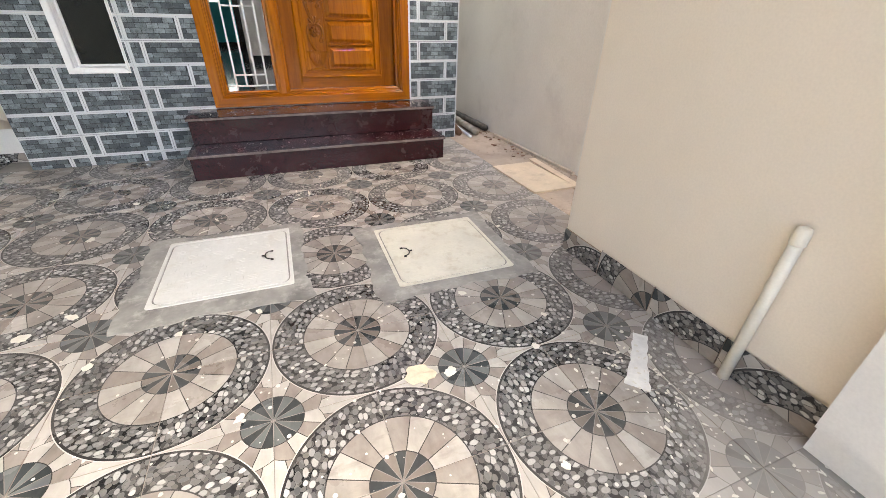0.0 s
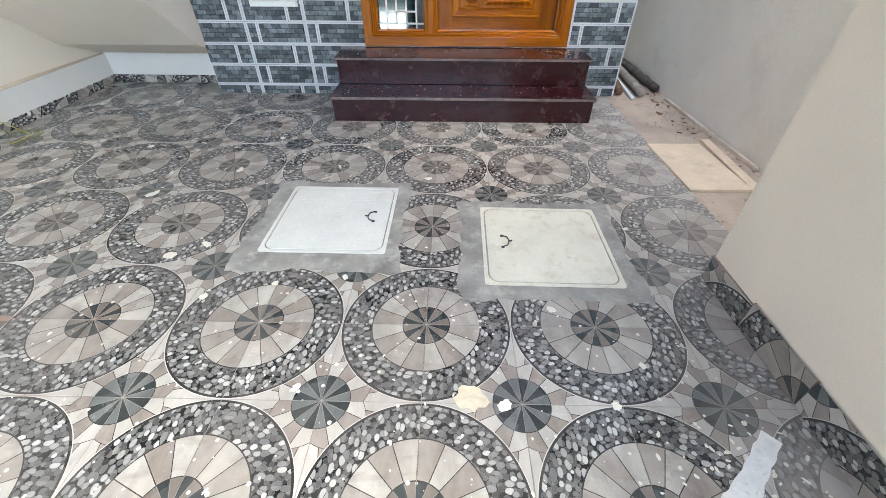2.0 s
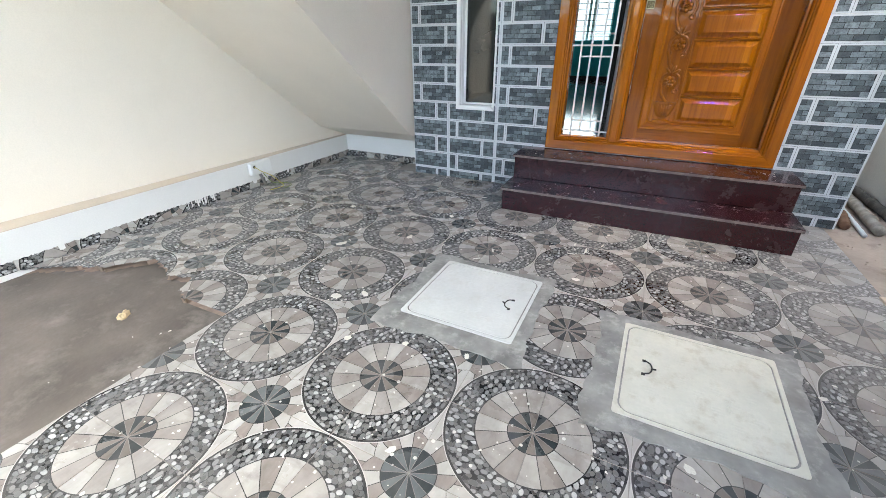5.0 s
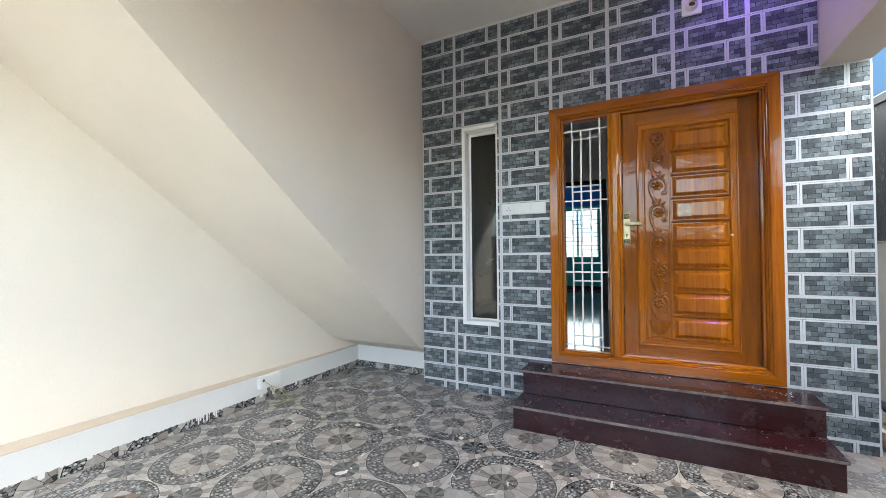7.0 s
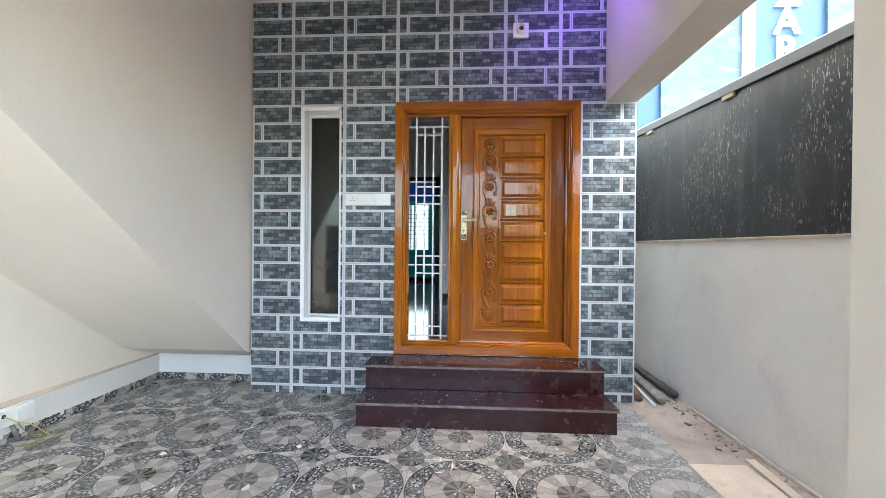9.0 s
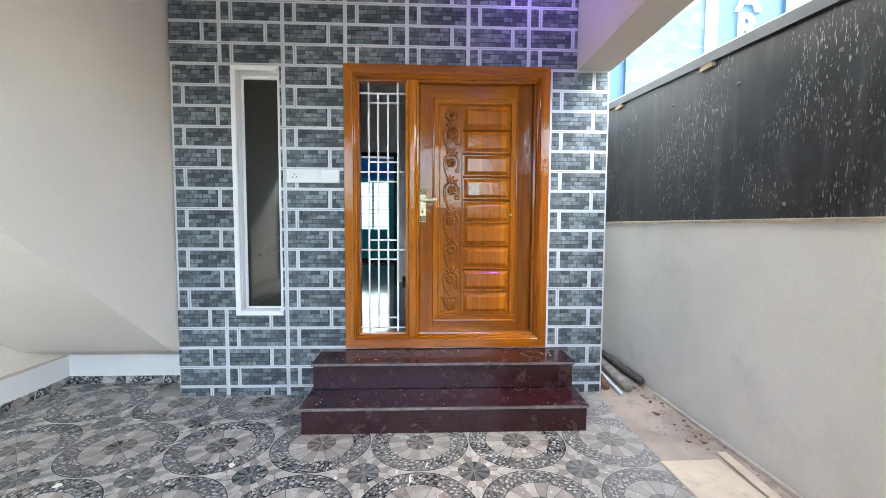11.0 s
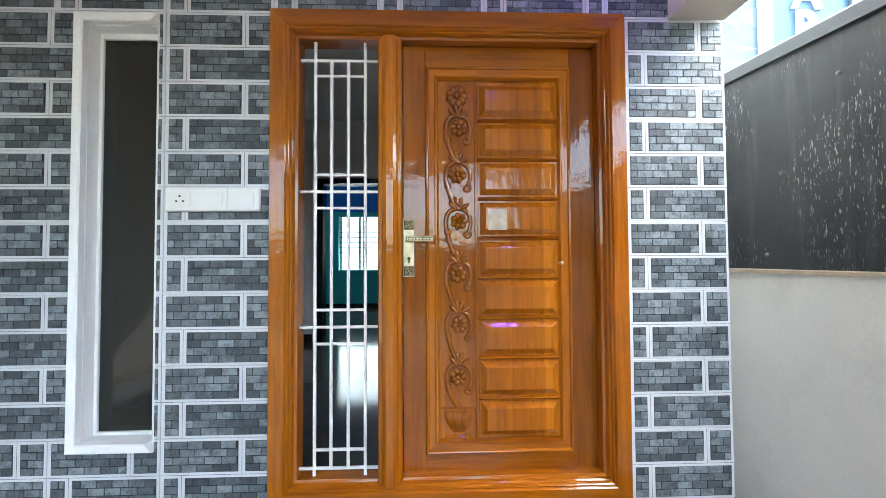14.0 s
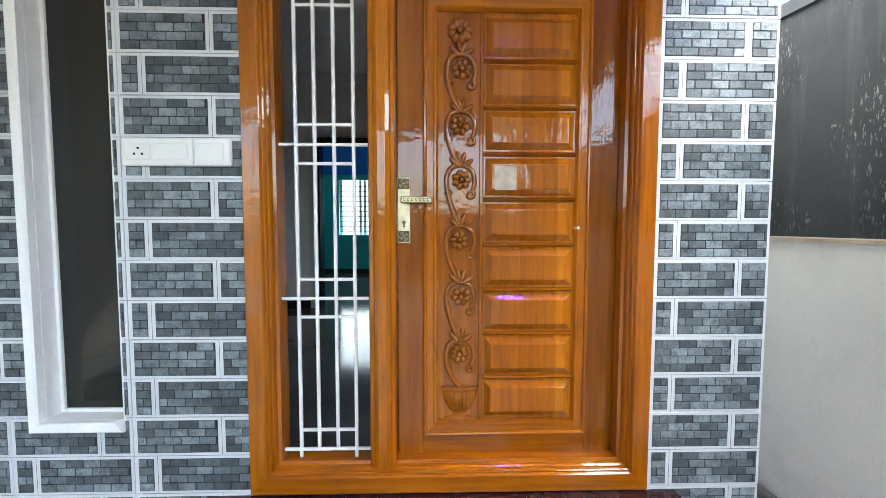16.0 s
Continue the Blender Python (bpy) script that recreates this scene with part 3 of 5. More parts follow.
part("plaster_edge", prism([(2.028, 1.362), (2.054, 1.371), (2.054, 1.384), (2.034, 1.378)], "y", -3.0, 9.0), old_wood, bpy.data.objects["wall_boundary"], "crumbling brown plaster edge")

# out of view; added to block low light from the front
setting("wall_compound", box(-9.0, 2.24, -4.4, -4.2, -0.05, 1.9), blocker_grey, "unseen plain wall across the yard, added to block low front light")


def top_z(y):
    return 2.315 + (y - 2.305) * 0.0757


sheet = setting("boundary_sheet", prism([(-3.0, 1.372), (9.0, 1.372), (9.0, top_z(9.0) + 0.034), (-3.0, top_z(-3.0) + 0.034)], "x", 2.055, 2.07), black_sheet, "black painted sheet fence with pale splashes above the boundary wall")
cap = prism([(-3.0, top_z(-3.0) + 0.035), (9.0, top_z(9.0) + 0.035), (9.0, top_z(9.0) + 0.10), (-3.0, top_z(-3.0) + 0.10)], "x", 2.03, 2.09)
setting("sheet_cap", cap, cap_grey, "dark grey metal cap rail of the sheet fence")
cap_line = prism([(-3.0, top_z(-3.0) + 0.101), (9.0, top_z(9.0) + 0.101), (9.0, top_z(9.0) + 0.109), (-3.0, top_z(-3.0) + 0.109)], "x", 2.035, 2.12)
part("cap_edge", cap_line, letter_white, sheet, "thin white metal edge")
for yy in (1.2, 3.22, 4.45, 6.0):
    part("packing_block", box(2.032, 2.0545, yy - 0.06, yy + 0.06, top_z(yy) + 0.001, top_z(yy) + 0.034), old_wood, sheet, "small wooden block")

for yy, zz in ((1.7, 2.12), (2.35, 2.14), (2.95, 2.20), (3.6, 2.26), (4.3, 2.31), (1.9, 1.46), (2.6, 1.46), (3.3, 1.46), (4.0, 1.46), (2.3, 1.80), (3.1, 1.84), (3.9, 1.88)):
    part("bolt", add_lathe(bmesh.new(), [(0.011, 0.0), (0.011, -0.003), (0.007, -0.004), (0.007, -0.009), (0.004, -0.010)], (2.0548, yy, zz), 8, 1, "x"), pipe_grey, sheet)

# rooms behind the front
HALL_Z = 0.385
setting("hall_floor", box(-2.4, 1.428, 3.912, 11.2, 0.30, HALL_Z), hall_floor_mat, "polished dark floor of the hall")
setting("hall_ceiling", box(-4.0, 1.428, 3.914, 11.2, 3.30, 3.45), hall_paint, "plain grey hall ceiling")
OPEN = (-1.22, -0.30, HALL_Z, 2.45)
setting("wall_hall_back", boxes([(-2.4, OPEN[0], 7.2, 7.35, HALL_Z, 3.30), (OPEN[0], OPEN[1], 7.2, 7.35, OPEN[3], 3.30), (OPEN[1], 1.428, 7.2, 7.35, HALL_Z, 3.30)]), hall_paint, "grey hall wall with a door opening")
setting("wall_hall_left", box(-2.5, -2.402, 3.914, 11.2, 0.30, 3.30), hall_paint, "plain grey hall wall")
setting("wall_house_left", box(-4.0, -2.502, 4.102, 11.2, -0.04, 3.30), hall_paint, "plain outer wall of the house")
setting("trim", boxes([(-2.4, OPEN[0] - 0.07, 7.188, 7.199, HALL_Z, HALL_Z + 0.10), (OPEN[1] + 0.07, 1.428, 7.188, 7.199, HALL_Z, HALL_Z + 0.10), (-2.4, 1.428, 10.888, 10.899, HALL_Z, HALL_Z + 0.10)]), black_trim, "black skirting of the hall")
setting("door_2", boxes([(OPEN[0] - 0.005, OPEN[0] + 0.07, 7.17, 7.36, HALL_Z, OPEN[3]), (OPEN[1] - 0.07, OPEN[1] + 0.005, 7.17, 7.36, HALL_Z, OPEN[3]), (OPEN[0] - 0.005, OPEN[1] + 0.005, 7.17, 7.36, OPEN[3] + 0.001, OPEN[3] + 0.07)]), black_trim, "black frame of an inner door opening")
BW = (-1.80, -0.78, 1.20, 2.45)
setting("wall_room_back", boxes([(-2.4, BW[0], 10.9, 11.1, HALL_Z, 2.52), (BW[0], BW[1], 10.9, 11.1, HALL_Z, BW[2]), (BW[0], BW[1], 10.9, 11.1, BW[3], 2.52), (BW[1], 1.428, 10.9, 11.1, HALL_Z, 2.52)]), teal_paint, "teal painted wall of the back room")
setting("wall_room_band", box(-2.4, 1.428, 10.9, 11.1, 2.522, 3.30), blue_paint, "bright blue painted band above the teal wall")
setting("wall_room_side", box(-2.4, -2.30, 7.352, 10.898, HALL_Z, 3.30), teal_paint, "teal painted side wall of the back room")

back_window = empty("window_2", -1.29, 10.9, 1.2, label="white window with horizontal bars in the teal room", category="window", kind="structure")
def under(ob, name, bm, mat, label="", smooth=False):
    """A part given in world metres, under a thing that stands elsewhere."""
    inv = ob.matrix_basis.inverted()
    bm.transform(inv)
    return part(name, bm, mat, ob, label, smooth=smooth)


for bx in ((BW[0] - 0.07, BW[0] + 0.03), (BW[1] - 0.03, BW[1] + 0.07)):
    under(back_window, "casing", box(bx[0], bx[1], 10.86, 10.98, BW[2] - 0.07, BW[3] + 0.07), teal_paint)
for bz in ((BW[2] - 0.07, BW[2] + 0.03), (BW[3] - 0.03, BW[3] + 0.07)):
    under(back_window, "casing", box(BW[0] + 0.031, BW[1] - 0.031, 10.86, 10.98, bz[0], bz[1]), teal_paint)
for xx in (BW[0] + 0.05, -1.33, -1.23, BW[1] - 0.05):
    under(back_window, "sash", box(xx - 0.025, xx + 0.025, 10.99, 11.03, BW[2] + 0.03, BW[3] - 0.03), window_white)
zz = BW[2] + 0.10
while zz < BW[3] - 0.05:
    under(back_window, "bar", tube([(BW[0] + 0.03, 10.96, zz), (BW[1] - 0.03, 10.96, zz)], 0.006, 6), iron_dark)
    zz += 0.11


def make_daylight():
    n = Nodes("daylight_backdrop")
    n.bsdf.inputs["Emission Color"].default_value = (0.93, 0.97, 1.0, 1)
    n.bsdf.inputs["Emission Strength"].default_value = 0.15
    return n.done((0.8, 0.8, 0.8), 0.9)


setting("backdrop", box(-2.6, 0.2, 11.6, 11.62, 0.2, 3.4), make_daylight(), "bright daylight outside the back window")

# neighbour's house and the street side
neighbour = empty("neighbour_house", 6.0, 7.0, 0, label="tall pale blue neighbouring house with stone cladding and white sign letters", category="house")
under(neighbour, "wall", box(3.0, 14.0, 7.05, 12.0, -0.04, 11.0), sky_blue)
under(neighbour, "stone_cladding", box(3.35, 4.62, 7.0, 7.046, -0.04, 11.0), neighbour_stone, "pale rough stone strip")
under(neighbour, "stone_cladding", box(5.95, 14.0, 7.0, 7.046, -0.04, 11.0), neighbour_stone, "pale rough stone strip")
under(neighbour, "corner_strip", box(4.62, 4.80, 6.96, 7.046, -0.04, 11.0), grey_plaster, "grey upright strip")
for ch, zc in (("Z", 5.27), ("A", 4.82), ("R", 4.36)):
    cu = bpy.data.curves.new("sign_letter", "FONT")
    cu.body, cu.size, cu.extrude, cu.align_x, cu.offset = ch, 0.60, 0.02, "CENTER", 0.012
    tmp = bpy.data.objects.new("tmp", cu)
    me = bpy.data.meshes.new_from_object(tmp)
    bpy.data.objects.remove(tmp)
    me.materials.clear()
    me.materials.append(letter_white)
    ob = new("sign_letter", me)
    ob.parent = neighbour
    ob.matrix_basis = neighbour.matrix_basis.inverted() @ pose(5.34, 7.03, zc, 90, 0, 0)
    tagged(ob, "raised white sign letter")

# ---- granite steps ----
steps = empty("entrance_steps", 0.305, 3.36, 0, label="two maroon polished granite steps at the front door", category="steps")
for (x0, x1, y0, y1, z0, z1) in ((-0.617, 1.226, 3.065, 3.672, 0.0, 0.155), (-0.617, 1.230, 3.345, 3.672, 0.18, 0.345)):
    under(steps, "riser", box(x0, x1, y0, y1, z0, z1, 0.002), granite)
    under(steps, "tread", box(x0 - 0.012, x1 + 0.012, y0 - 0.014, 3.673, z1 + 0.0005, z1 + 0.0235, 0.004, 2), granite)
    under(steps, "edge_strip", box(x0 - 0.010, x1 + 0.010, y0 - 0.0165, y0 - 0.0145, z1 + 0.004, z1 + 0.020), granite_edge, "pale worn edge")

# ---- front door ----
door = empty("front_door", 0.34, 3.72, 0.375, label="varnished teak front door with a carved flower panel, closed", category="door")
PROF = [(0, 0), (0, 0.127), (0.003, 0.131), (0.066, 0.131), (0.070, 0.127), (0.073, 0.122), (0.079, 0.124), (0.083, 0.120), (0.086, 0.112), (0.092, 0.113), (0.097, 0.106), (0.100, 0.092), (0.112, 0.088), (0.112, 0)]
under(door, "door_frame", sweep_side(*FRAME, 3.79, PROF, "left"), teak_z)
for sd, mt in (("right", teak_z), ("top", teak_x), ("bottom", teak_x)):
    under(door, "door_frame", sweep_side(*FRAME, 3.79, PROF, sd), mt)
# mullion with rounded edges
MU = [(0.010, 3.79), (0.010, 3.70), (0.016, 3.688), (0.030, 3.684), (0.036, 3.672), (0.050, 3.664), (0.080, 3.664), (0.094, 3.672), (0.100, 3.684), (0.112, 3.688), (0.117, 3.70), (0.117, 3.79)]
under(door, "mullion", prism(MU, "z", 0.462, 2.44), teak_z)
LX0, LX1, LZ0, LZ1, LY = 0.119, 1.011, 0.466, 2.437, 3.752
# leaf: stiles and rails round the carved panel
PX0, PX1, PZ0, PZ1 = 0.222, 0.897, 0.565, 2.340
under(door, "stile", box(LX0, PX0, LY, LY + 0.04, LZ0, LZ1, 0.002), teak_carved)
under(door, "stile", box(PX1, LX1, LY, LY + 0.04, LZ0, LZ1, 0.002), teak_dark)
under(door, "rail", box(PX0, PX1, LY, LY + 0.04, LZ0, PZ0, 0.002), teak_rail)
under(door, "rail", box(PX0, PX1, LY, LY + 0.04, PZ1, LZ1, 0.002), teak_rail)
under(door, "field", box(PX0, PX1, LY + 0.012, LY + 0.035, PZ0, PZ1), teak_z)
PM = [(0, 0), (0, 0.010), (0.004, 0.014), (0.010, 0.012), (0.014, 0.006), (0.040, 0.006), (0.044, 0.012), (0.050, 0.012), (0.056, 0.002), (0.060, -0.004), (0.060, -0.010), (0, -0.010)]
for sd, mt in (("left", teak_z), ("right", teak_z), ("top", teak_x), ("bottom", teak_x)):
    under(door, "panel_moulding", sweep_side(PX0 + 0.001, PX1 - 0.001, PZ0 + 0.001, PZ1 - 0.001, LY, PM, sd), mt)


def raised_panel(x0, x1, z0, z1, y, rise, slope):
    bm = bmesh.new()
    ring = lambda i, yy: [bm.verts.new(p) for p in ((x0 + i, yy, z0 + i), (x1 - i, yy, z0 + i), (x1 - i, yy, z1 - i), (x0 + i, yy, z1 - i))]
    rows = [ring(0, y), ring(0, y - 0.006), ring(0.007, y - 0.006), ring(slope, y - rise), ring(slope + 0.003, y - rise - 0.002)]
    for a, b in zip(rows, rows[1:]):
        for k in range(4):
            bm.faces.new((a[k], a[(k + 1) % 4], b[(k + 1) % 4], b[k]))
    bm.faces.new(rows[-1])
    bm.faces.new(rows[0][::-1])
    bmesh.ops.recalc_face_normals(bm, faces=bm.faces)
    return bm


for i in range(9):
    zt = 2.262 - i * 0.183
    under(door, "raised_panel", raised_panel(0.466, 0.836, zt - 0.163, zt, LY + 0.011, 0.026, 0.030), teak_z)
    if i < 8:
        zr = zt - 0.173
        ridge = prism([(LY + 0.0115, zr - 0.0095), (LY + 0.003, zr - 0.0085), (LY - 0.009, zr), (LY + 0.003, zr + 0.0085), (LY + 0.0115, zr + 0.0095)], "x", 0.464, 0.838)
        # the darker teak tone stands in for the shadow lines between panels
        under(door, "panel_rail", ridge, teak_rail)
under(door, "panel_divider", box(0.449, 0.462, LY + 0.001, LY + 0.012, PZ0 + 0.062, PZ1 - 0.062, 0.003), teak_z)

# carved flowers, vine and vase
CX, CY = 0.372, LY + 0.010


def add_blob(bm, c, r, depth, turn=0.0, stretch=1.0):
    """A carved rounded lobe that lies flat on the door, long along its own turn."""
    m = Matrix.Translation(c) @ Euler((0, -turn, 0)).to_matrix().to_4x4() @ Matrix.Diagonal((r * stretch, depth, r, 1))
    bmesh.ops.create_icosphere(bm, subdivisions=2, radius=1.0, matrix=m)


FLOWERS = (2.205, 2.055, 1.835, 1.62, 1.375, 1.145, 0.905)
for i, fz in enumerate(FLOWERS):
    bm = bmesh.new()
    fx = CX + (0.004 if i % 2 else -0.004)
    petals, big = (9, 0.043) if i == 0 else (7, 0.034)
    for k in range(petals):
        a = 2 * math.pi * k / petals + 0.3 * i
        add_blob(bm, (fx + big * 0.74 * math.cos(a), CY - 0.003, fz + big * 0.74 * math.sin(a)), big * 0.44, 0.020, a, 1.12)
    add_blob(bm, (fx, CY - 0.015, fz), big * 0.30, 0.014)
    under(door, "carved_flower", bm, teak_carved, smooth=True)


def curve_line(pts, steps=10):
    """A smooth line through points."""
    out = []
    pts = [Vector(p) for p in pts]
    for i in range(len(pts) - 1):
        p0, p1, p2, p3 = pts[max(i - 1, 0)], pts[i], pts[i + 1], pts[min(i + 2, len(pts) - 1)]
        for s in range(steps):
            t = s / steps
            out.append(0.5 * (2 * p1 + (p2 - p0) * t + (2 * p0 - 5 * p1 + 4 * p2 - p3) * t * t + (3 * p1 - p0 - 3 * p2 + p3) * t ** 3))
    return out + [pts[-1]]


for i, fz in enumerate(FLOWERS[1:]):
    bm = bmesh.new()
    y = CY - 0.004
    low = FLOWERS[i + 2] + 0.055 if i < 5 else 0.764
    stem = curve_line([(CX + 0.004, y, low), (CX - 0.030, y, (low + fz) / 2 - 0.03), (CX - 0.056, y, fz - 0.022), (CX - 0.045, y, fz + 0.038), (CX, y, fz + 0.060), (CX + 0.045, y, fz + 0.038), (CX + 0.058, y, fz - 0.010), (CX + 0.045, y, fz - 0.050)])
    nn = len(stem)
    add_tube(bm, stem, [0.0120 - 0.003 * k / nn for k in range(nn)], 8)
    curl = [(CX + 0.040 + (0.020 - 0.0013 * k) * math.sin(0.55 * k), y, fz - 0.062 + (0.018 - 0.0011 * k) * math.cos(0.55 * k)) for k in range(13)]
    add_tube(bm, curl, 0.0085, 7)
    curl = [(CX - 0.046 + (0.016 - 0.001 * k) * math.sin(-0.6 * k), y, fz - 0.050 + (0.015 - 0.001 * k) * math.cos(0.6 * k)) for k in range(11)]
    add_tube(bm, curl, 0.0075, 7)
    under(door, "carved_vine", bm, teak_carved, smooth=True)
    bm = bmesh.new()
    for dx, dz, tn in ((0.036, 0.066, 0.6), (-0.030, 0.070, 2.3), (0.012, 0.084, 1.25), (-0.008, 0.088, 1.9)):
        add_blob(bm, (CX + dx * 0.8, CY - 0.003, fz + dz), 0.0115, 0.016, tn, 2.6)
    under(door, "carved_leaf", bm, teak_carved, smooth=True)
bm = bmesh.new()
add_lathe(bm, [(0.034, 0.0), (0.066, 0.005), (0.066, 0.020), (0.026, 0.030), (0.026, 0.042), (0.042, 0.054), (0.068, 0.106), (0.071, 0.136), (0.078, 0.141), (0.078, 0.153), (0.060, 0.154)], (CX, CY, 0.614), 18, 0.28)
under(door, "carved_vase", bm, teak_carved, smooth=False)
bm = bmesh.new()
for k in range(-3, 4):
    add_tube(bm, [(CX + 0.0125 * k, CY - 0.0125 + 0.0013 * k * k, 0.672), (CX + 0.0195 * k, CY - 0.0195 + 0.0016 * k * k, 0.748)], 0.0042, 6)
under(door, "carved_rib", bm, teak_carved, smooth=True)

under(door, "sticker", box(0.509, 0.596, LY - 0.0186, LY - 0.0175, 1.578, 1.673, 0.0003), sticker_film, "pale square sticker with a worn silver face")
under(door, "door_catch", add_lathe(bmesh.new(), [(0.010, 0.0), (0.010, -0.004), (0.005, -0.007), (0.005, -0.016), (0.009, -0.020), (0.007, -0.026)], (0.846, LY - 0.001, 1.425), 12, 1, "y"), brass, "small brass catch", smooth=True)

# lock plate and lever
lock = under(door, "lock_plate", box(0.119, 0.170, LY - 0.006, LY - 0.0002, 1.364, 1.628, 0.0015), brass, "antique brass lock plate")
def lock_part(name, bm, mat):
    bm.transform(door.matrix_basis.inverted())
    return part(name, bm, mat, lock)


for z0 in (1.370, 1.580):
    bm = boxes([(0.1225, 0.1665, LY - 0.0072, LY - 0.0062, z0, z0 + 0.043)])
    lock_part("ornament_field", bm, brass_dark)
    bm = bmesh.new()
    for a in range(4):
        for rr in (0.010, 0.017):
            pts = [(0.1445 + rr * math.cos(a * math.pi / 2 + s * 0.22), LY - 0.0078, z0 + 0.0215 + rr * math.sin(a * math.pi / 2 + s * 0.22)) for s in range(6)]
            add_tube(bm, pts, 0.0018, 5)
    add_lathe(bm, [(0.004, 0.0), (0.003, -0.003)], (0.1445, LY - 0.0075, z0 + 0.0215), 10, 1, "y")
    lock_part("ornament", bm, brass)
bm = add_lathe(bmesh.new(), [(0.013, 0.0), (0.013, -0.010), (0.010, -0.014), (0.009, -0.040)], (0.1445, LY - 0.0065, 1.537), 14, 1, "y")
lock_part("handle_rose", bm, brass)
lock_part("lever", box(0.136, 0.256, LY - 0.052, LY - 0.040, 1.524, 1.550, 0.004, 2), brass)
bm = bmesh.new()
for k in range(7):
    x = 0.144 + 0.0155 * k
    add_box(bm, x, x + 0.010, LY - 0.0535, LY - 0.0522, 1.530, 1.5335)
    add_box(bm, x, x + 0.0035, LY - 0.0535, LY - 0.0522, 1.5336, 1.5435)
    add_box(bm, x + 0.004, x + 0.0135, LY - 0.0535, LY - 0.0522, 1.5405, 1.5436)
lock_part("lever_fret", bm, brass_dark)
bm = add_lathe(bmesh.new(), [(0.0075, 0.0), (0.006, -0.0035)], (0.1445, LY - 0.0063, 1.448), 14, 1, "y")
add_box(bm, 0.1415, 0.1475, LY - 0.0092, LY - 0.0063, 1.427, 1.443, 0.001)
lock_part("keyhole", bm, brass_dark)

# grille of the sidelight
grille = empty("sidelight_grille", -0.165, 3.735, 0.46, label="white painted steel grille in the door's open sidelight", category="window grille")
GY = 3.735
for k, gx in enumerate((-0.276, -0.203, -0.127, -0.051)):
    z0, z1 = (0.463, 2.438) if k in (0, 3) else (0.519, 2.353)
    under(grille, "upright_bar", box(gx - 0.0065, gx + 0.0065, GY - 0.0065, GY + 0.0065, z0, z1, 0.0015), grille_white)
for gz in (2.353, 1.752, 1.142, 0.519):
    under(grille, "cross_bar", box(-0.343, 0.012, GY - 0.0055, GY + 0.0055, gz - 0.006, gz + 0.006, 0.0015), grille_white)
for gz in (2.282, 1.829, 1.678, 1.219, 1.067, 0.60):
    under(grille, "short_bar", box(-0.276, -0.051, GY - 0.005, GY + 0.005, gz - 0.006, gz + 0.006, 0.0015), grille_white)

# ---- tall dark window ----
window = empty("window_1", -1.10, 3.70, 0.64, label="tall narrow window with dark glass in a white reveal", category="window", kind="structure")
WT = [(0, 0), (0, 0.034), (0.004, 0.038), (0.030, 0.036), (0.036, 0.030), (0.036, 0)]
for sd in ("left", "top", "bottom"):
    under(window, "window_frame", sweep_side(-1.288, -0.930, 0.636, 2.520, 3.694, WT, sd), window_white)
under(window, "window_frame", box(-0.9365, -0.932, 3.676, 3.690, 0.674, 2.482), window_white)
for bx in ((WIN[0] + 0.0005, WIN[0] + 0.012, WIN[2], WIN[3]), (WIN[1] - 0.012, WIN[1] - 0.0005, WIN[2], WIN[3])):
    under(window, "reveal", box(bx[0], bx[1], 3.696, 3.86, bx[2], bx[3]), window_white)
under(window, "reveal", box(WIN[0] + 0.0125, WIN[1] - 0.0125, 3.696, 3.86, WIN[3] - 0.012, WIN[3] - 0.0005), window_white)
under(window, "window_sill", box(WIN[0] + 0.0125, WIN[1] - 0.0125, 3.690, 3.86, WIN[2] + 0.0005, WIN[2] + 0.018, 0.002), window_white)
under(window, "sash", box(WIN[0] + 0.0125, WIN[0] + 0.028, 3.752, 3.785, WIN[2] + 0.019, WIN[3] - 0.0125, 0.002), window_white)
for z0, z1 in ((WIN[2] + 0.019, WIN[2] + 0.034), (WIN[3] - 0.040, WIN[3] - 0.0125)):
    under(window, "sash", box(WIN[0] + 0.0285, WIN[1] - 0.0125, 3.752, 3.785, z0, z1, 0.002), window_white)
under(window, "pane", box(WIN[0] + 0.0285, WIN[1] - 0.0125, 3.764, 3.770, WIN[2] + 0.0342, WIN[3] - 0.0402), dark_glass)

# ---- fittings on the house front ----
switch = empty("switch_panel", -0.688, 3.665, 1.705, label="white plastic switch and socket panel on the tiled wall", category="switch panel")
under(switch, "back_plate", box(-0.885, -0.490, 3.654, 3.670, 1.654, 1.757, 0.003, 2), plastic_white)
under(switch, "cover_plate", box(-0.883, -0.626, 3.649, 3.6535, 1.657, 1.754, 0.003, 2), plastic_white)
under(switch, "cover_plate", box(-0.622, -0.492, 3.649, 3.6535, 1.657, 1.754, 0.003, 2), plastic_white)
under(switch, "socket", box(-0.868, -0.776, 3.6455, 3.6488, 1.675, 1.736, 0.0015), plastic_white)
for dx, dz in ((0, 0.013), (-0.014, -0.008), (0.014, -0.008)):
    under(switch, "pin_hole", add_lathe(bmesh.new(), [(0.0045, 0.0), (0.0042, -0.0012)], (-0.822 + dx, 3.6454, 1.705 + dz), 10, 1, "y"), iron_dark)
under(switch, "rocker", box(-0.764, -0.642, 3.6455, 3.6488, 1.675, 1.736, 0.0015), plastic_white)
under(switch, "rocker", box(-0.603, -0.512, 3.6455, 3.6488, 1.675, 1.736, 0.0015), plastic_white)

holder = empty("bulb_holder", 0.614, 3.66, 3.14, label="square white wall plate with a round dark bulb holder", category="bulb holder")
under(holder, "plate", box(0.550, 0.678, 3.645, 3.668, 3.078, 3.204, 0.004, 2), plastic_white)
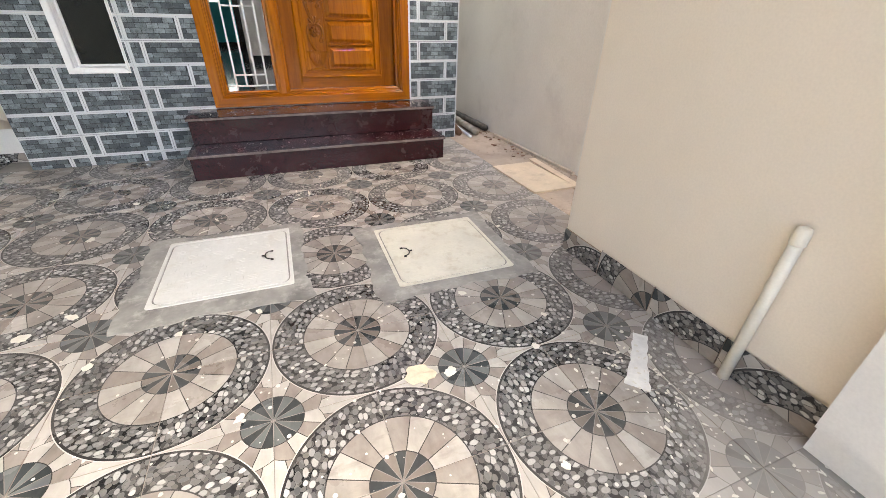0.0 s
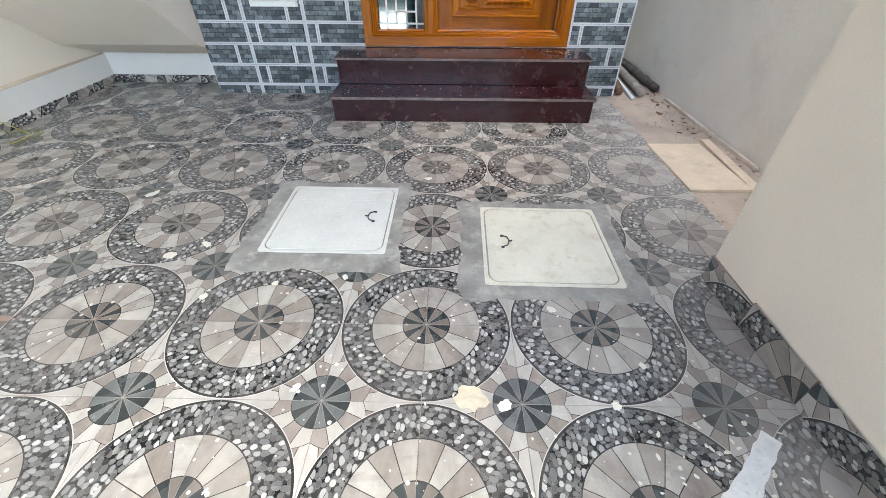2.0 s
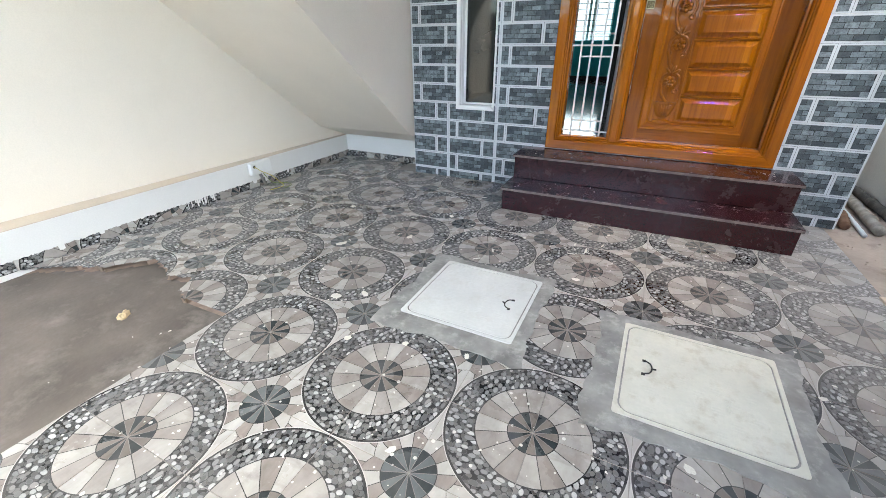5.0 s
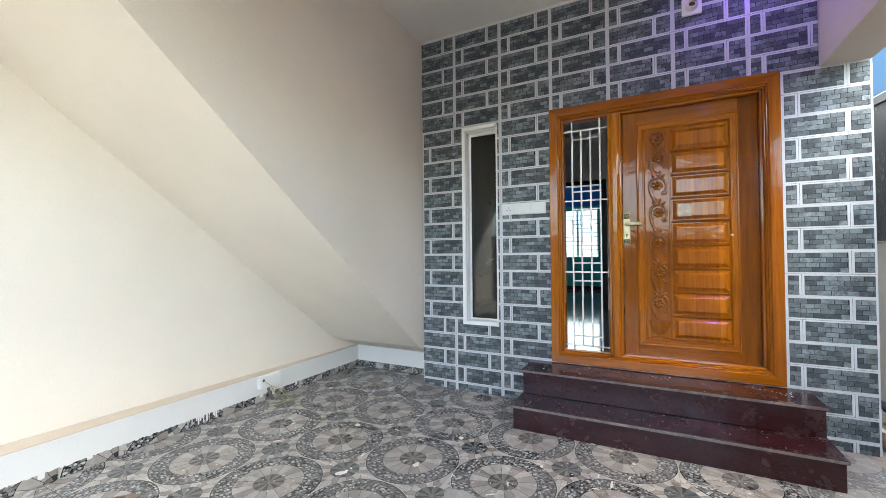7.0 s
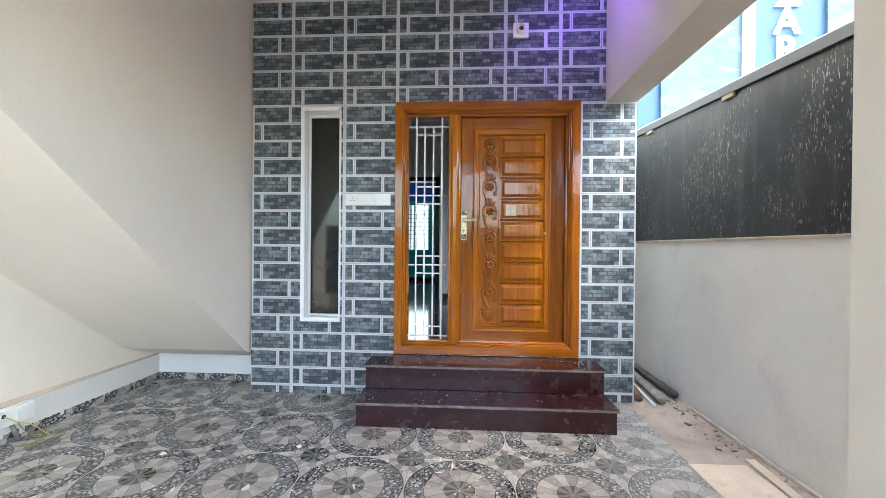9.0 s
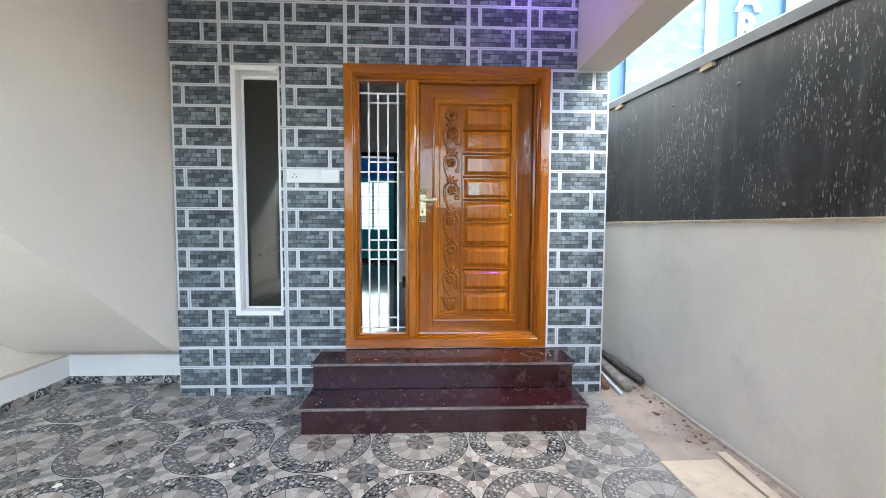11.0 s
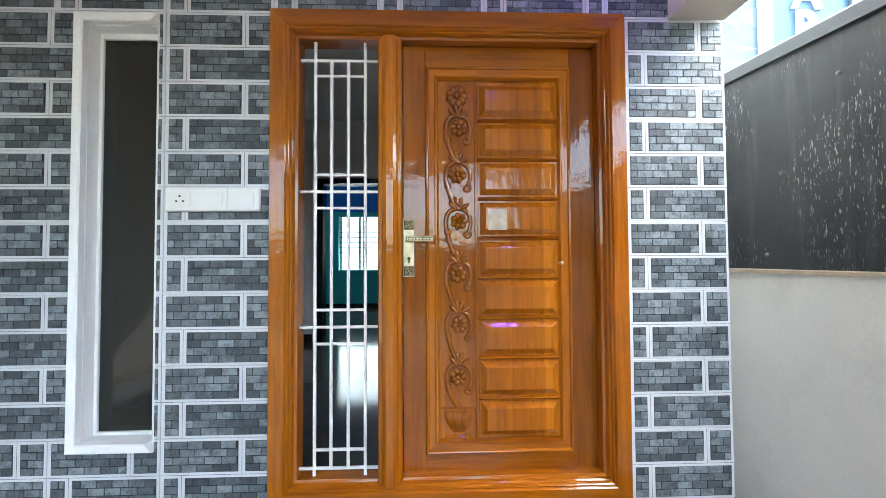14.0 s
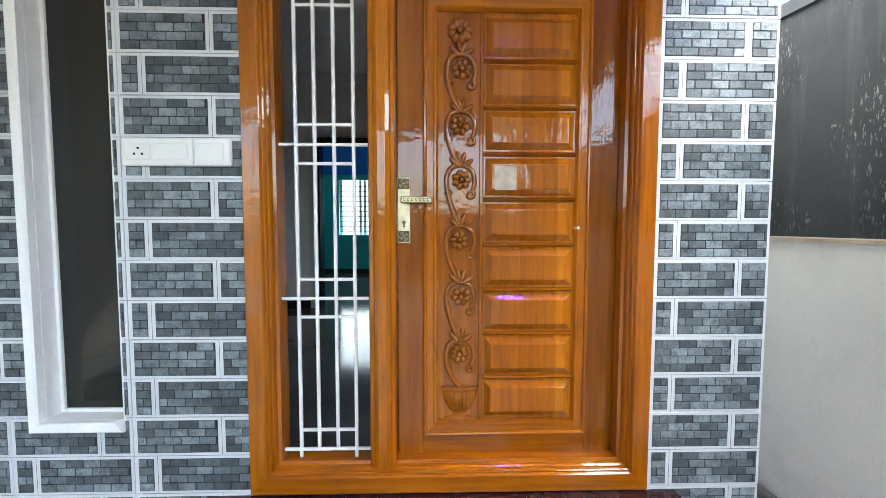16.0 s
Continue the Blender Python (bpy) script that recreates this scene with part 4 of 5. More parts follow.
under(holder, "socket", add_lathe(bmesh.new(), [(0.040, 0.0), (0.040, -0.02), (0.032, -0.045), (0.026, -0.046), (0.024, -0.02)], (0.614, 3.6445, 3.142), 24, 1, "y"), plastic_cream)
under(holder, "contact", add_lathe(bmesh.new(), [(0.022, 0.0), (0.020, -0.004)], (0.614, 3.628, 3.142), 18, 1, "y"), brass_dark)

# ---- manhole covers ----
def rounded(x0, x1, y0, y1, r, n=6):
    pts = []
    for cx, cy, a0 in ((x1 - r, y1 - r, 0), (x0 + r, y1 - r, 90), (x0 + r, y0 + r, 180), (x1 - r, y0 + r, 270)):
        for k in range(n + 1):
            a = radians(a0 + 90 * k / n)
            pts.append((cx + r * math.cos(a), cy + r * math.sin(a)))
    return pts


def ring_prism(outer, inner, z0, z1):
    bm = bmesh.new()
    n = len(outer)
    rows = [[bm.verts.new((*p, z)) for p in poly] for poly, z in ((outer, z0), (outer, z1), (inner, z1), (inner, z0))]
    for a, b in zip(rows, rows[1:] + rows[:1]):
        for k in range(n):
            bm.faces.new((a[k], a[(k + 1) % n], b[(k + 1) % n], b[k]))
    bmesh.ops.recalc_face_normals(bm, faces=bm.faces)
    return bm


def manhole(x, y, turn, flip, seed, label, skin):
    rnd = random.Random(seed)
    ob = empty("manhole_cover", x, y, 0.0, turn, label=label, category="manhole cover", group="manhole covers in the porch floor")
    part("rim", ring_prism(rounded(-0.279, 0.279, -0.279, 0.279, 0.012), rounded(-0.264, 0.264, -0.264, 0.264, 0.045), 0.0, 0.013), skin, ob)
    part("seam", ring_prism(rounded(-0.2638, 0.2638, -0.2638, 0.2638, 0.045), rounded(-0.2578, 0.2578, -0.2578, 0.2578, 0.040), 0.0, 0.005), iron_dark, ob, "dark dirty gap")
    bm = prism(rounded(-0.2576, 0.2576, -0.2576, 0.2576, 0.040), "z", 0.0, 0.0125)
    part("lid", bm, skin, ob)
    bm = bmesh.new()
    n = 9
    for i in range(n):
        for j in range(n):
            cx, cy = (i - (n - 1) / 2) * 0.054, (j - (n - 1) / 2) * 0.054
            if abs(cx - flip * 0.19) < 0.05 and abs(cy) < 0.075:
                continue
            if rnd.random() < 0.4:
                continue
            for k in (-1, 0, 1):
                l, w = 0.020, 0.0032
                if (i + j) % 2:
                    add_box(bm, cx - l, cx + l, cy + k * 0.014 - w, cy + k * 0.014 + w, 0.0125, 0.01315)
                else:
                    add_box(bm, cx + k * 0.014 - w, cx + k * 0.014 + w, cy - l, cy + l, 0.0125, 0.01315)
    tagged(part("tread", bm, skin, ob), "faint raised tread bars", kind="stuff")
    hx = flip * 0.19
    handle = curve_line([(hx - flip * 0.0, -0.04, 0.016), (hx - flip * 0.022, -0.028, 0.017), (hx - flip * 0.030, 0.0, 0.017), (hx - flip * 0.022, 0.028, 0.017), (hx, 0.04, 0.016)], 6)
    bm = tube(handle, 0.0028, 6)
    add_box(bm, hx - 0.006, hx + 0.007, -0.046, -0.035, 0.0126, 0.016)
    add_box(bm, hx - 0.006, hx + 0.007, 0.035, 0.046, 0.0126, 0.016)
    add_tube(bm, [(hx - flip * 0.030, 0, 0.016), (hx - flip * 0.045, 0.004, 0.016)], 0.0035, 6)
    part("handle", bm, iron_dark, ob, "small dark iron lift handle")
    if seed == 2:
        bm = bmesh.new()
        for k in range(2):
            for r in (0.013,):
                add_tube(bm, [(0.09 + r * 0.75 * math.cos(a * 0.63), -0.06 - k * 0.03 + r * math.sin(a * 0.63), 0.0140) for a in range(11)], 0.002, 5)
        part("numerals", bm, skin, ob, "raised figures 00")
    return ob


def mortar_patch(x0, x1, y0, y1, seed):
    """An outline with a wandering trowelled edge."""
    rnd = random.Random(seed)
    ph = [rnd.uniform(0, 6.3) for _ in range(6)]
    pts, n = [], 40
    s = 0.0
    for (a, b, out) in (((x0, y0), (x1, y0), (0, -1)), ((x1, y0), (x1, y1), (1, 0)), ((x1, y1), (x0, y1), (0, 1)), ((x0, y1), (x0, y0), (-1, 0))):
        for k in range(n):
            t = k / n
            s += 0.018
            o = 0.010 * math.sin(9 * s + ph[0]) + 0.006 * math.sin(23 * s + ph[1]) + 0.004 * math.sin(51 * s + ph[2]) + rnd.uniform(-0.003, 0.003)
            pts.append((a[0] + (b[0] - a[0]) * t + out[0] * o, a[1] + (b[1] - a[1]) * t + out[1] * o))
    return pts


tagged(part("mortar_patch", prism(mortar_patch(-0.705, 0.005, 1.432, 2.158, 3), "z", -0.030, 0.0040), mortar), "smooth grey mortar surround of a manhole cover", "mortar patch", "mortar surrounds")
tagged(part("mortar_patch", prism(mortar_patch(0.268, 1.000, 1.285, 1.975, 4), "z", -0.030, 0.0040), mortar), "smooth grey mortar surround of a manhole cover", "mortar patch", "mortar surrounds")
manhole(-0.335, 1.826, -0.4, 1, 1, "white square manhole cover set in grey mortar", cover_white).location.z = -0.005
manhole(0.647, 1.638, -1.0, -1, 2, "cream stained square manhole cover set in grey mortar", cover_cream).location.z = -0.005

# ---- pipe, box, boards and debris ----
pipe = empty("pvc_pipe", 1.222, 0.517, 0.0, label="cream plastic pipe with an end cap standing against the pillar", category="pipe")
under(pipe, "tube", tube([(1.228, 0.522, 0.001), (1.2335, 0.512, 0.530)], 0.0172, 16), plastic_cream, smooth=True)
bm = add_lathe(bmesh.new(), [(0.0190, 0.0), (0.0200, 0.003), (0.0200, 0.036), (0.017, 0.048), (0.008, 0.053)], (1.2335, 0.512, 0.506), 18)
under(pipe, "end_cap", bm, plastic_cream, smooth=True)

jbox = empty("socket_box", -2.795, 2.735, 0.14, label="white surface socket box with loose wires on the low ledge", category="socket box")
under(jbox, "body", box(-2.807, -2.765, 2.57, 2.79, 0.118, 0.228, 0.005, 2), plastic_white)
under(jbox, "face_plate", box(-2.7645, -2.758, 2.575, 2.785, 0.123, 0.223, 0.003, 2), plastic_white)
under(jbox, "socket", box(-2.7575, -2.754, 2.675, 2.765, 0.138, 0.207, 0.002), plastic_white)
under(jbox, "knockout", add_lathe(bmesh.new(), [(0.013, 0.0), (0.012, 0.002)], (-2.7578, 2.600, 0.195), 12, 1, "x"), iron_dark)
under(jbox, "wire", tube(curve_line([(-2.757, 2.600, 0.195), (-2.72, 2.64, 0.150), (-2.695, 2.71, 0.10), (-2.68, 2.77, 0.03), (-2.60, 2.74, 0.006), (-2.61, 2.60, 0.006)]), 0.0032, 6), wire_yellow, smooth=True)
under(jbox, "wire", tube(curve_line([(-2.77, 2.69, 0.119), (-2.745, 2.71, 0.06), (-2.72, 2.75, 0.015), (-2.66, 2.82, 0.006), (-2.56, 2.80, 0.006), (-2.54, 2.70, 0.006)]), 0.0030, 6), wire_green, smooth=True)
under(jbox, "conduit", tube([(-2.770, 2.700, -0.005), (-2.785, 2.665, 0.119)], 0.013, 10), pipe_grey, smooth=True)

tagged(part("plywood_board", box(-0.17, 0.17, -0.295, 0.295, 0, 0.016, 0.002), plywood, None, at=pose(1.682, 2.412, -0.005, 0, 0, 1.0)), "pale dusty plywood board lying on the ground", "board")
tagged(part("wooden_batten", box(-0.030, 0.030, -0.34, 0.34, 0, 0.014, 0.002), plywood, None, at=pose(1.905, 2.45, -0.005, 0, 0, -3)), "pale wooden batten lying by the boundary wall", "batten")
grey_bark = surface("pale_dusty_bark", (0.33, 0.29, 0.24), 0.85, 0.35, 14, 70, 0.6, dirt=(0.14, 0.11, 0.08), dirt_amount=0.6)
dark_bark = surface("dark_wet_bark", (0.085, 0.072, 0.060), 0.8, 0.4, 14, 70, 0.6, dirt=(0.26, 0.22, 0.18), dirt_amount=0.5)
rust_wood = surface("red_brown_wood", (0.20, 0.105, 0.06), 0.85, 0.35, 14, 70, 0.6)
strip_wood = surface("pale_plaster_strip", (0.56, 0.49, 0.40), 0.8, 0.2, 9, 60, 0.3)
tagged(part("wooden_strip", box(-0.013, 0.013, -0.62, 0.62, 0, 0.022, 0.003), strip_wood, None, at=pose(2.012, 2.98, -0.005, 0, 0, 1.0)), "thin pale wooden strip lying along the boundary wall", "wooden strip")
for nm, a, b, r, mt, lb in (("wooden_log", (1.99, 4.9, 0.030), (1.990, 3.80, 0.030), 0.033, dark_bark, "long dark weathered log lying by the boundary wall"),
                            ("wooden_log", (1.90, 4.8, 0.032), (1.815, 3.66, 0.030), 0.034, grey_bark, "pale dusty log lying beside a darker one"),
                            ("steel_rod", (1.80, 4.6, 0.014), (1.725, 3.60, 0.010), 0.014, plastic_white, "thin white pipe lying by the house corner"),
                            ("wooden_log", (1.70, 3.98, 0.028), (1.645, 3.70, 0.028), 0.031, rust_wood, "short rough red-brown log by the house corner")):
    bm = bmesh.new()
    pa, pb = Vector(a), Vector(b)
    k = 14
    add_tube(bm, [pa.lerp(pb, i / k) for i in range(k + 1)], [r * (1 if "rod" in nm else 1 + 0.16 * math.sin(i * 2.3 + 40 * r) * math.sin(i * 0.7)) for i in range(k + 1)], 14)
    tagged(part(nm, bm, mt, smooth=True), lb, nm.replace("_", " "))
elbow = empty("pipe_elbow", 1.576, 4.30, 0.55, label="black plastic pipe elbow standing out of the house side wall", category="pipe elbow")
under(elbow, "bend", tube(curve_line([(1.576, 4.30, 0.565), (1.63, 4.30, 0.565), (1.685, 4.30, 0.550), (1.705, 4.30, 0.50), (1.705, 4.30, 0.43)]), 0.046, 14), iron_dark, smooth=True)
under(elbow, "collar", tube([(1.705, 4.30, 0.405), (1.705, 4.30, 0.455)], 0.054, 14), iron_dark)
under(elbow, "collar", tube([(1.577, 4.30, 0.565), (1.615, 4.30, 0.565)], 0.054, 14), iron_dark)


smear = surface("thin_dried_paint", (0.78, 0.77, 0.74), 0.4, 0.12, 25, 120, 0.15)
scrap = surface("cream_paper", (0.66, 0.57, 0.43), 0.7, 0.15, 20, 150, 0.3)


def flat_flake(name, x, y, z, size, seed, mat, label, category, lift=0.004, stretch=1.5):
    rnd = random.Random(seed)
    bm = bmesh.new()
    n = 16
    top = []
    for k in range(n):
        a = 2 * math.pi * k / n
        r = size * (0.72 + 0.45 * rnd.random())
        top.append(bm.verts.new((stretch * r * math.cos(a), r * math.sin(a), lift * (0.4 + rnd.random()))))
    mid = bm.verts.new((0, 0, lift * 1.3))
    low = [bm.verts.new((v.co.x * 0.97, v.co.y * 0.97, 0)) for v in top]
    for k in range(n):
        bm.faces.new((top[k], top[(k + 1) % n], mid))
        bm.faces.new((low[k], low[(k + 1) % n], top[(k + 1) % n], top[k]))
    bm.faces.new(low[::-1])
    return tagged(part(name, bm, mat, None, at=pose(x, y, z, 0, 0, rnd.uniform(0, 360))), label, category)


# gravel and plaster crumbs along the boundary wall
rg = random.Random(13)
bm = bmesh.new()
for k in range(420):
    gy = rg.uniform(1.6, 5.0)
    gx = 2.035 - abs(rg.gauss(0, 0.11)) if rg.random() < 0.75 else rg.uniform(1.54, 2.03)
    gs = rg.uniform(0.003, 0.011) * (1.6 if rg.random() < 0.08 else 1.0)
    if 1.50 < gx < 1.94 and 2.08 < gy < 2.82:
        continue
    m = Matrix.Translation((gx, gy, -0.005)) @ Euler((rg.random() * 3, rg.random() * 3, rg.random() * 3)).to_matrix().to_4x4() @ Matrix.Diagonal((gs, gs * rg.uniform(0.6, 1.3), gs * 0.7, 1))
    bmesh.ops.create_icosphere(bm, subdivisions=1, radius=1.0, matrix=m)
tagged(part("gravel", bm, path_cement), "loose gravel and plaster crumbs along the boundary wall", "gravel", kind="stuff")
for k in range(26):
    cy = 2.85 + 0.95 * rg.random() ** 0.8
    flat_flake("wood_chip", 1.985 - abs(rg.gauss(0, 0.09)), cy, -0.0055, rg.uniform(0.005, 0.014), 200 + k, rust_wood if k % 3 else old_wood, "brown wood chip on the dusty strip", "wood chip", 0.006, rg.uniform(1.2, 2.6))["group"] = "wood chips by the boundary wall"
flat_flake("dry_leaf", -1.835, 0.955, -0.033, 0.020, 5, leaf_tan, "curled tan dry leaf on the bare cement patch", "leaf", 0.02)
flat_flake("paint_flake", 0.290, 0.876, 0.0005, 0.043, 6, scrap, "torn cream paper scrap stuck on the floor tiles", "paper scrap", 0.006, 1.2)
flat_flake("paint_blot", 0.388, 0.852, 0.0005, 0.021, 7, splash, "round dried cream paint blot on the floor", "paint blot", 0.003, 1.1)
rnd = random.Random(21)
spots = [(-0.47, 1.36, .018), (-0.20, 1.40, .016), (0.38, 1.345, .02), (0.60, 1.24, .018), (-0.98, 1.52, .032), (-0.86, 1.60, .022), (-1.35, 2.02, .03), (0.10, 2.22, .02), (-0.30, 2.62, .014), (0.85, 1.00, .016), (0.72, 0.86, .02), (-0.72, 1.28, .02), (1.05, 1.76, .014), (-1.7, 2.6, .03), (-1.0, 2.3, .025), (0.2, 2.9, .016), (-0.9, 2.75, .025), (0.55, 0.45, .018), (-0.25, 0.9, .014)]
for i, (sx, sy, ss) in enumerate(spots):
    ss *= 0.72
    flat_flake("paint_blot", sx, sy, 0.005 if (-0.7 < sx < 0 and 1.43 < sy < 2.15) else 0.0005, ss, 30 + i, splash, "dried white paint blot on the floor tiles", "paint blot", 0.002, rnd.uniform(1.0, 1.9))["group"] = "paint blots on the floor"
# long thin drips flicked over the far floor
for i in range(22):
    sx, sy = rnd.uniform(-2.3, 0.2), rnd.uniform(2.05, 3.4)
    flat_flake("paint_drip", sx, sy, 0.0005, rnd.uniform(0.003, 0.007), 300 + i, splash, "long thin dried white paint drip on the floor tiles", "paint drip", 0.002, rnd.uniform(3.0, 6.5))["group"] = "paint drips on the floor"
# long white paint smear by the pillar
bm = bmesh.new()
rr = random.Random(9)
left, right = [], []
for k in range(15):
    t = k / 14
    cx, cy = 1.125 - 0.20 * t, 0.775 - 0.19 * t
    half = (0.027 if t < 0.55 else 0.027 + 0.03 * (t - 0.55)) * rr.uniform(0.88, 1.08)
    left.append((cx - 0.70 * half, cy + 0.74 * half))
    right.append((cx + 0.70 * half * rr.uniform(0.92, 1.06), cy - 0.74 * half))
pts = right + left[::-1]
tagged(part("paint_smear", add_prism(bm, pts, "z", 0.0004, 0.0018), smear), "long dried white paint smear on the floor by the pillar", "paint smear")

# fine paint spatter near the smear and on the steps
def spatter(spots, seed, label):
    rnd = random.Random(seed)
    bm = bmesh.new()
    for x, y, z, s in spots:
        turn, long = rnd.uniform(0, 6.3), rnd.uniform(1.0, 2.6)
        pts = []
        for k in range(7):
            a = 2 * math.pi * k / 7
            r = s * rnd.uniform(0.6, 1.2)
            u, v = long * r * math.cos(a), r * math.sin(a)
            pts.append((x + u * math.cos(turn) - v * math.sin(turn), y + u * math.sin(turn) + v * math.cos(turn)))
        add_prism(bm, pts, "z", z + 0.0004, z + 0.0016)
    return tagged(part("paint_spatter", bm, splash), label, "paint spatter", kind="stuff")


rs = random.Random(44)
near = [(rs.gauss(1.0, 0.10), rs.gauss(0.62, 0.09), 0.0005, rs.uniform(0.0015, 0.006)) for _ in range(90)]
near += [(rs.uniform(0.85, 1.235), rs.uniform(0.05, 0.55), 0.0005, rs.uniform(0.001, 0.005)) for _ in range(110)]
near += [(rs.uniform(-1.6, 1.4), rs.uniform(0.2, 3.0), 0.0005, rs.uniform(0.001, 0.0045)) for _ in range(160)]
near = [p for p in near if p[0] < 1.24 and not (-0.72 < p[0] < 1.02 and 1.26 < p[1] < 2.18)]
spatter(near, 45, "fine dried white paint spatter on the floor tiles")
on_steps = [(rs.uniform(-0.55, 1.20), rs.uniform(3.07, 3.33), 0.1785, rs.uniform(0.001, 0.004)) for _ in range(34)]
on_steps += [(rs.uniform(-0.55, 1.20), rs.uniform(3.35, 3.64), 0.3685, rs.uniform(0.001, 0.004)) for _ in range(26)]
on_steps += [(rs.gauss(1.08, 0.04), rs.gauss(3.52, 0.03), 0.3685, rs.uniform(0.002, 0.006)) for _ in range(12)]
spatter(on_steps, 46, "fine dried white paint spatter on the granite steps")

# purple festive light under the ceiling, out of sight
glow = Nodes("purple_lamp")
glow.bsdf.inputs["Emission Color"].default_value = (0.22, 0.08, 1.0, 1)
glow.bsdf.inputs["Emission Strength"].default_value = 3.0
purple = empty("ceiling_lamp", 1.02, 3.05, 3.45, label="small round ceiling lamp that glows purple", category="ceiling lamp")
under(purple, "ring", add_lathe(bmesh.new(), [(0.060, 0.0), (0.060, -0.012), (0.048, -0.014), (0.046, 0.0)], (1.02, 3.05, 3.469), 24), plastic_white)
under(purple, "diffuser", add_lathe(bmesh.new(), [(0.045, 0.0), (0.045, -0.012), (0.038, -0.026), (0.022, -0.034), (0.006, -0.036)], (1.02, 3.05, 3.468), 24), glow.done((0.3, 0.2, 0.8), 0.5))
tagged(copy_thing(purple, pose(1.00, 0.73, 3.45)), "small round purple lamp on the porch ceiling", "ceiling lamp")
pl = bpy.data.lights.new("purple_glow", "SPOT")
pl.energy, pl.color, pl.shadow_soft_size, pl.spot_size, pl.spot_blend = 2.0, (0.25, 0.10, 1.0), 0.04, radians(150), 0.6
new("purple_glow", pl).matrix_world = look((1.02, 3.05, 3.42), (1.10, 3.45, 2.88))

# ---- pieces: wall tiles of the house front ----
TW, TR = 0.4635, 0.1535
JX, JZ = -0.4405, 2.530


def tile_bmesh(seed):
    """A wall tile: white border, two rows of a long and a short field of small stone bricks."""
    rnd = random.Random(seed)
    bm = bmesh.new()
    w, h = TW - 0.0016, 2 * TR - 0.0016
    add_box(bm, 0.0008, w, 0, 0.008, -h, -0.0008, 0.0012, 0)

    def field(x0, x1, z1):
        z0 = z1 - 0.130
        # a dark ground a little proud of the white glaze, and the bricks on it
        vs = [bm.verts.new(p) for p in ((x0, -0.0006, z0), (x1, -0.0006, z0), (x1, -0.0006, z1), (x0, -0.0006, z1))]
        bm.faces.new(vs).material_index = 1
        n, g = 4, 0.0030
        ch = (z1 - z0) / n
        for c in range(n):
            x = x0 + 0.002 - (0.034 if c % 2 else 0.0) - rnd.random() * 0.008
            while x < x1 - 0.004:
                l = rnd.uniform(0.064, 0.072)
                a, b = max(x, x0 + 0.002), min(x + l - g, x1 - 0.002)
                x += l
                if b - a < 0.006:
                    continue
                za, zb, y1 = z0 + c * ch + g / 2, z0 + (c + 1) * ch - g / 2, -0.0006 - rnd.uniform(0.0012, 0.0024)
                lo = [bm.verts.new(p) for p in ((a, -0.0006, za), (b, -0.0006, za), (b, -0.0006, zb), (a, -0.0006, zb))]
                s = 0.0012
                hi = [bm.verts.new(p) for p in ((a + s, y1, za + s), (b - s, y1, za + s), (b - s, y1, zb - s), (a + s, y1, zb - s))]
                for k in range(4):
                    bm.faces.new((lo[k], lo[(k + 1) % 4], hi[(k + 1) % 4], hi[k])).material_index = 2
                bm.faces.new(hi).material_index = 2
    top = -0.0118
    field(0.017, 0.326, top)
    field(0.355, 0.4500, top)
    field(0.017, 0.075, top - TR)
    field(0.104, 0.4500, top - TR)
    # fine grey lines that halve the white dividers
    for x, z in ((0.3405, top), (0.0895, top - TR)):
        vs = [bm.verts.new(p) for p in ((x - 0.0008, -0.0004, z - 0.140), (x + 0.0008, -0.0004, z - 0.140), (x + 0.0008, -0.0004, z + 0.011), (x - 0.0008, -0.0004, z + 0.011))]
        bm.faces.new(vs).material_index = 1
    vs = [bm.verts.new(p) for p in ((0.001, -0.0004, -TR - 0.0007), (w, -0.0004, -TR - 0.0007), (w, -0.0004, -TR + 0.0007), (0.001, -0.0004, -TR + 0.0007))]
    bm.faces.new(vs).material_index = 1
    return bm


TILE_MATS = [tile_white, brick_gap, brick_glaze]
tile_meshes = [mesh_of("wall_tile", tile_bmesh(s), TILE_MATS) for s in (1, 2, 3, 4)]


def minus(rects, hole):
    out = []
    hx0, hx1, hz0, hz1 = hole
    for x0, x1, z0, z1 in rects:
        if hx0 >= x1 or hx1 <= x0 or hz0 >= z1 or hz1 <= z0:
            out.append((x0, x1, z0, z1))
            continue
        if z1 > hz1:
            out.append((x0, x1, hz1, z1))
        if z0 < hz0:
            out.append((x0, x1, z0, hz0))
        za, zb = max(z0, hz0), min(z1, hz1)
        if x0 < hx0:
            out.append((x0, hx0, za, zb))
        if x1 > hx1:
            out.append((hx1, x1, za, zb))
    return [r for r in out if r[1] - r[0] > 0.004 and r[3] - r[2] > 0.004]


def clipped(me, rect, mats, name):
    """A copy of a piece's mesh cut to a rectangle of its own x and z (or x and y for floor tiles)."""
    bm = bmesh.new()
    bm.from_mesh(me)
    for co, no in rect:
        bmesh.ops.bisect_plane(bm, geom=bm.verts[:] + bm.edges[:] + bm.faces[:], plane_co=co, plane_no=no, clear_outer=True)
    return mesh_of(name, bm, mats)


rnd = random.Random(77)
HOLES = [(FRAME[0] - 0.001, FRAME[1] + 0.001, 0.0, FRAME[3] + 0.001), (-1.289, -0.931, 0.635, 2.521), (1.329, 2.0, 2.529, 4.0)]
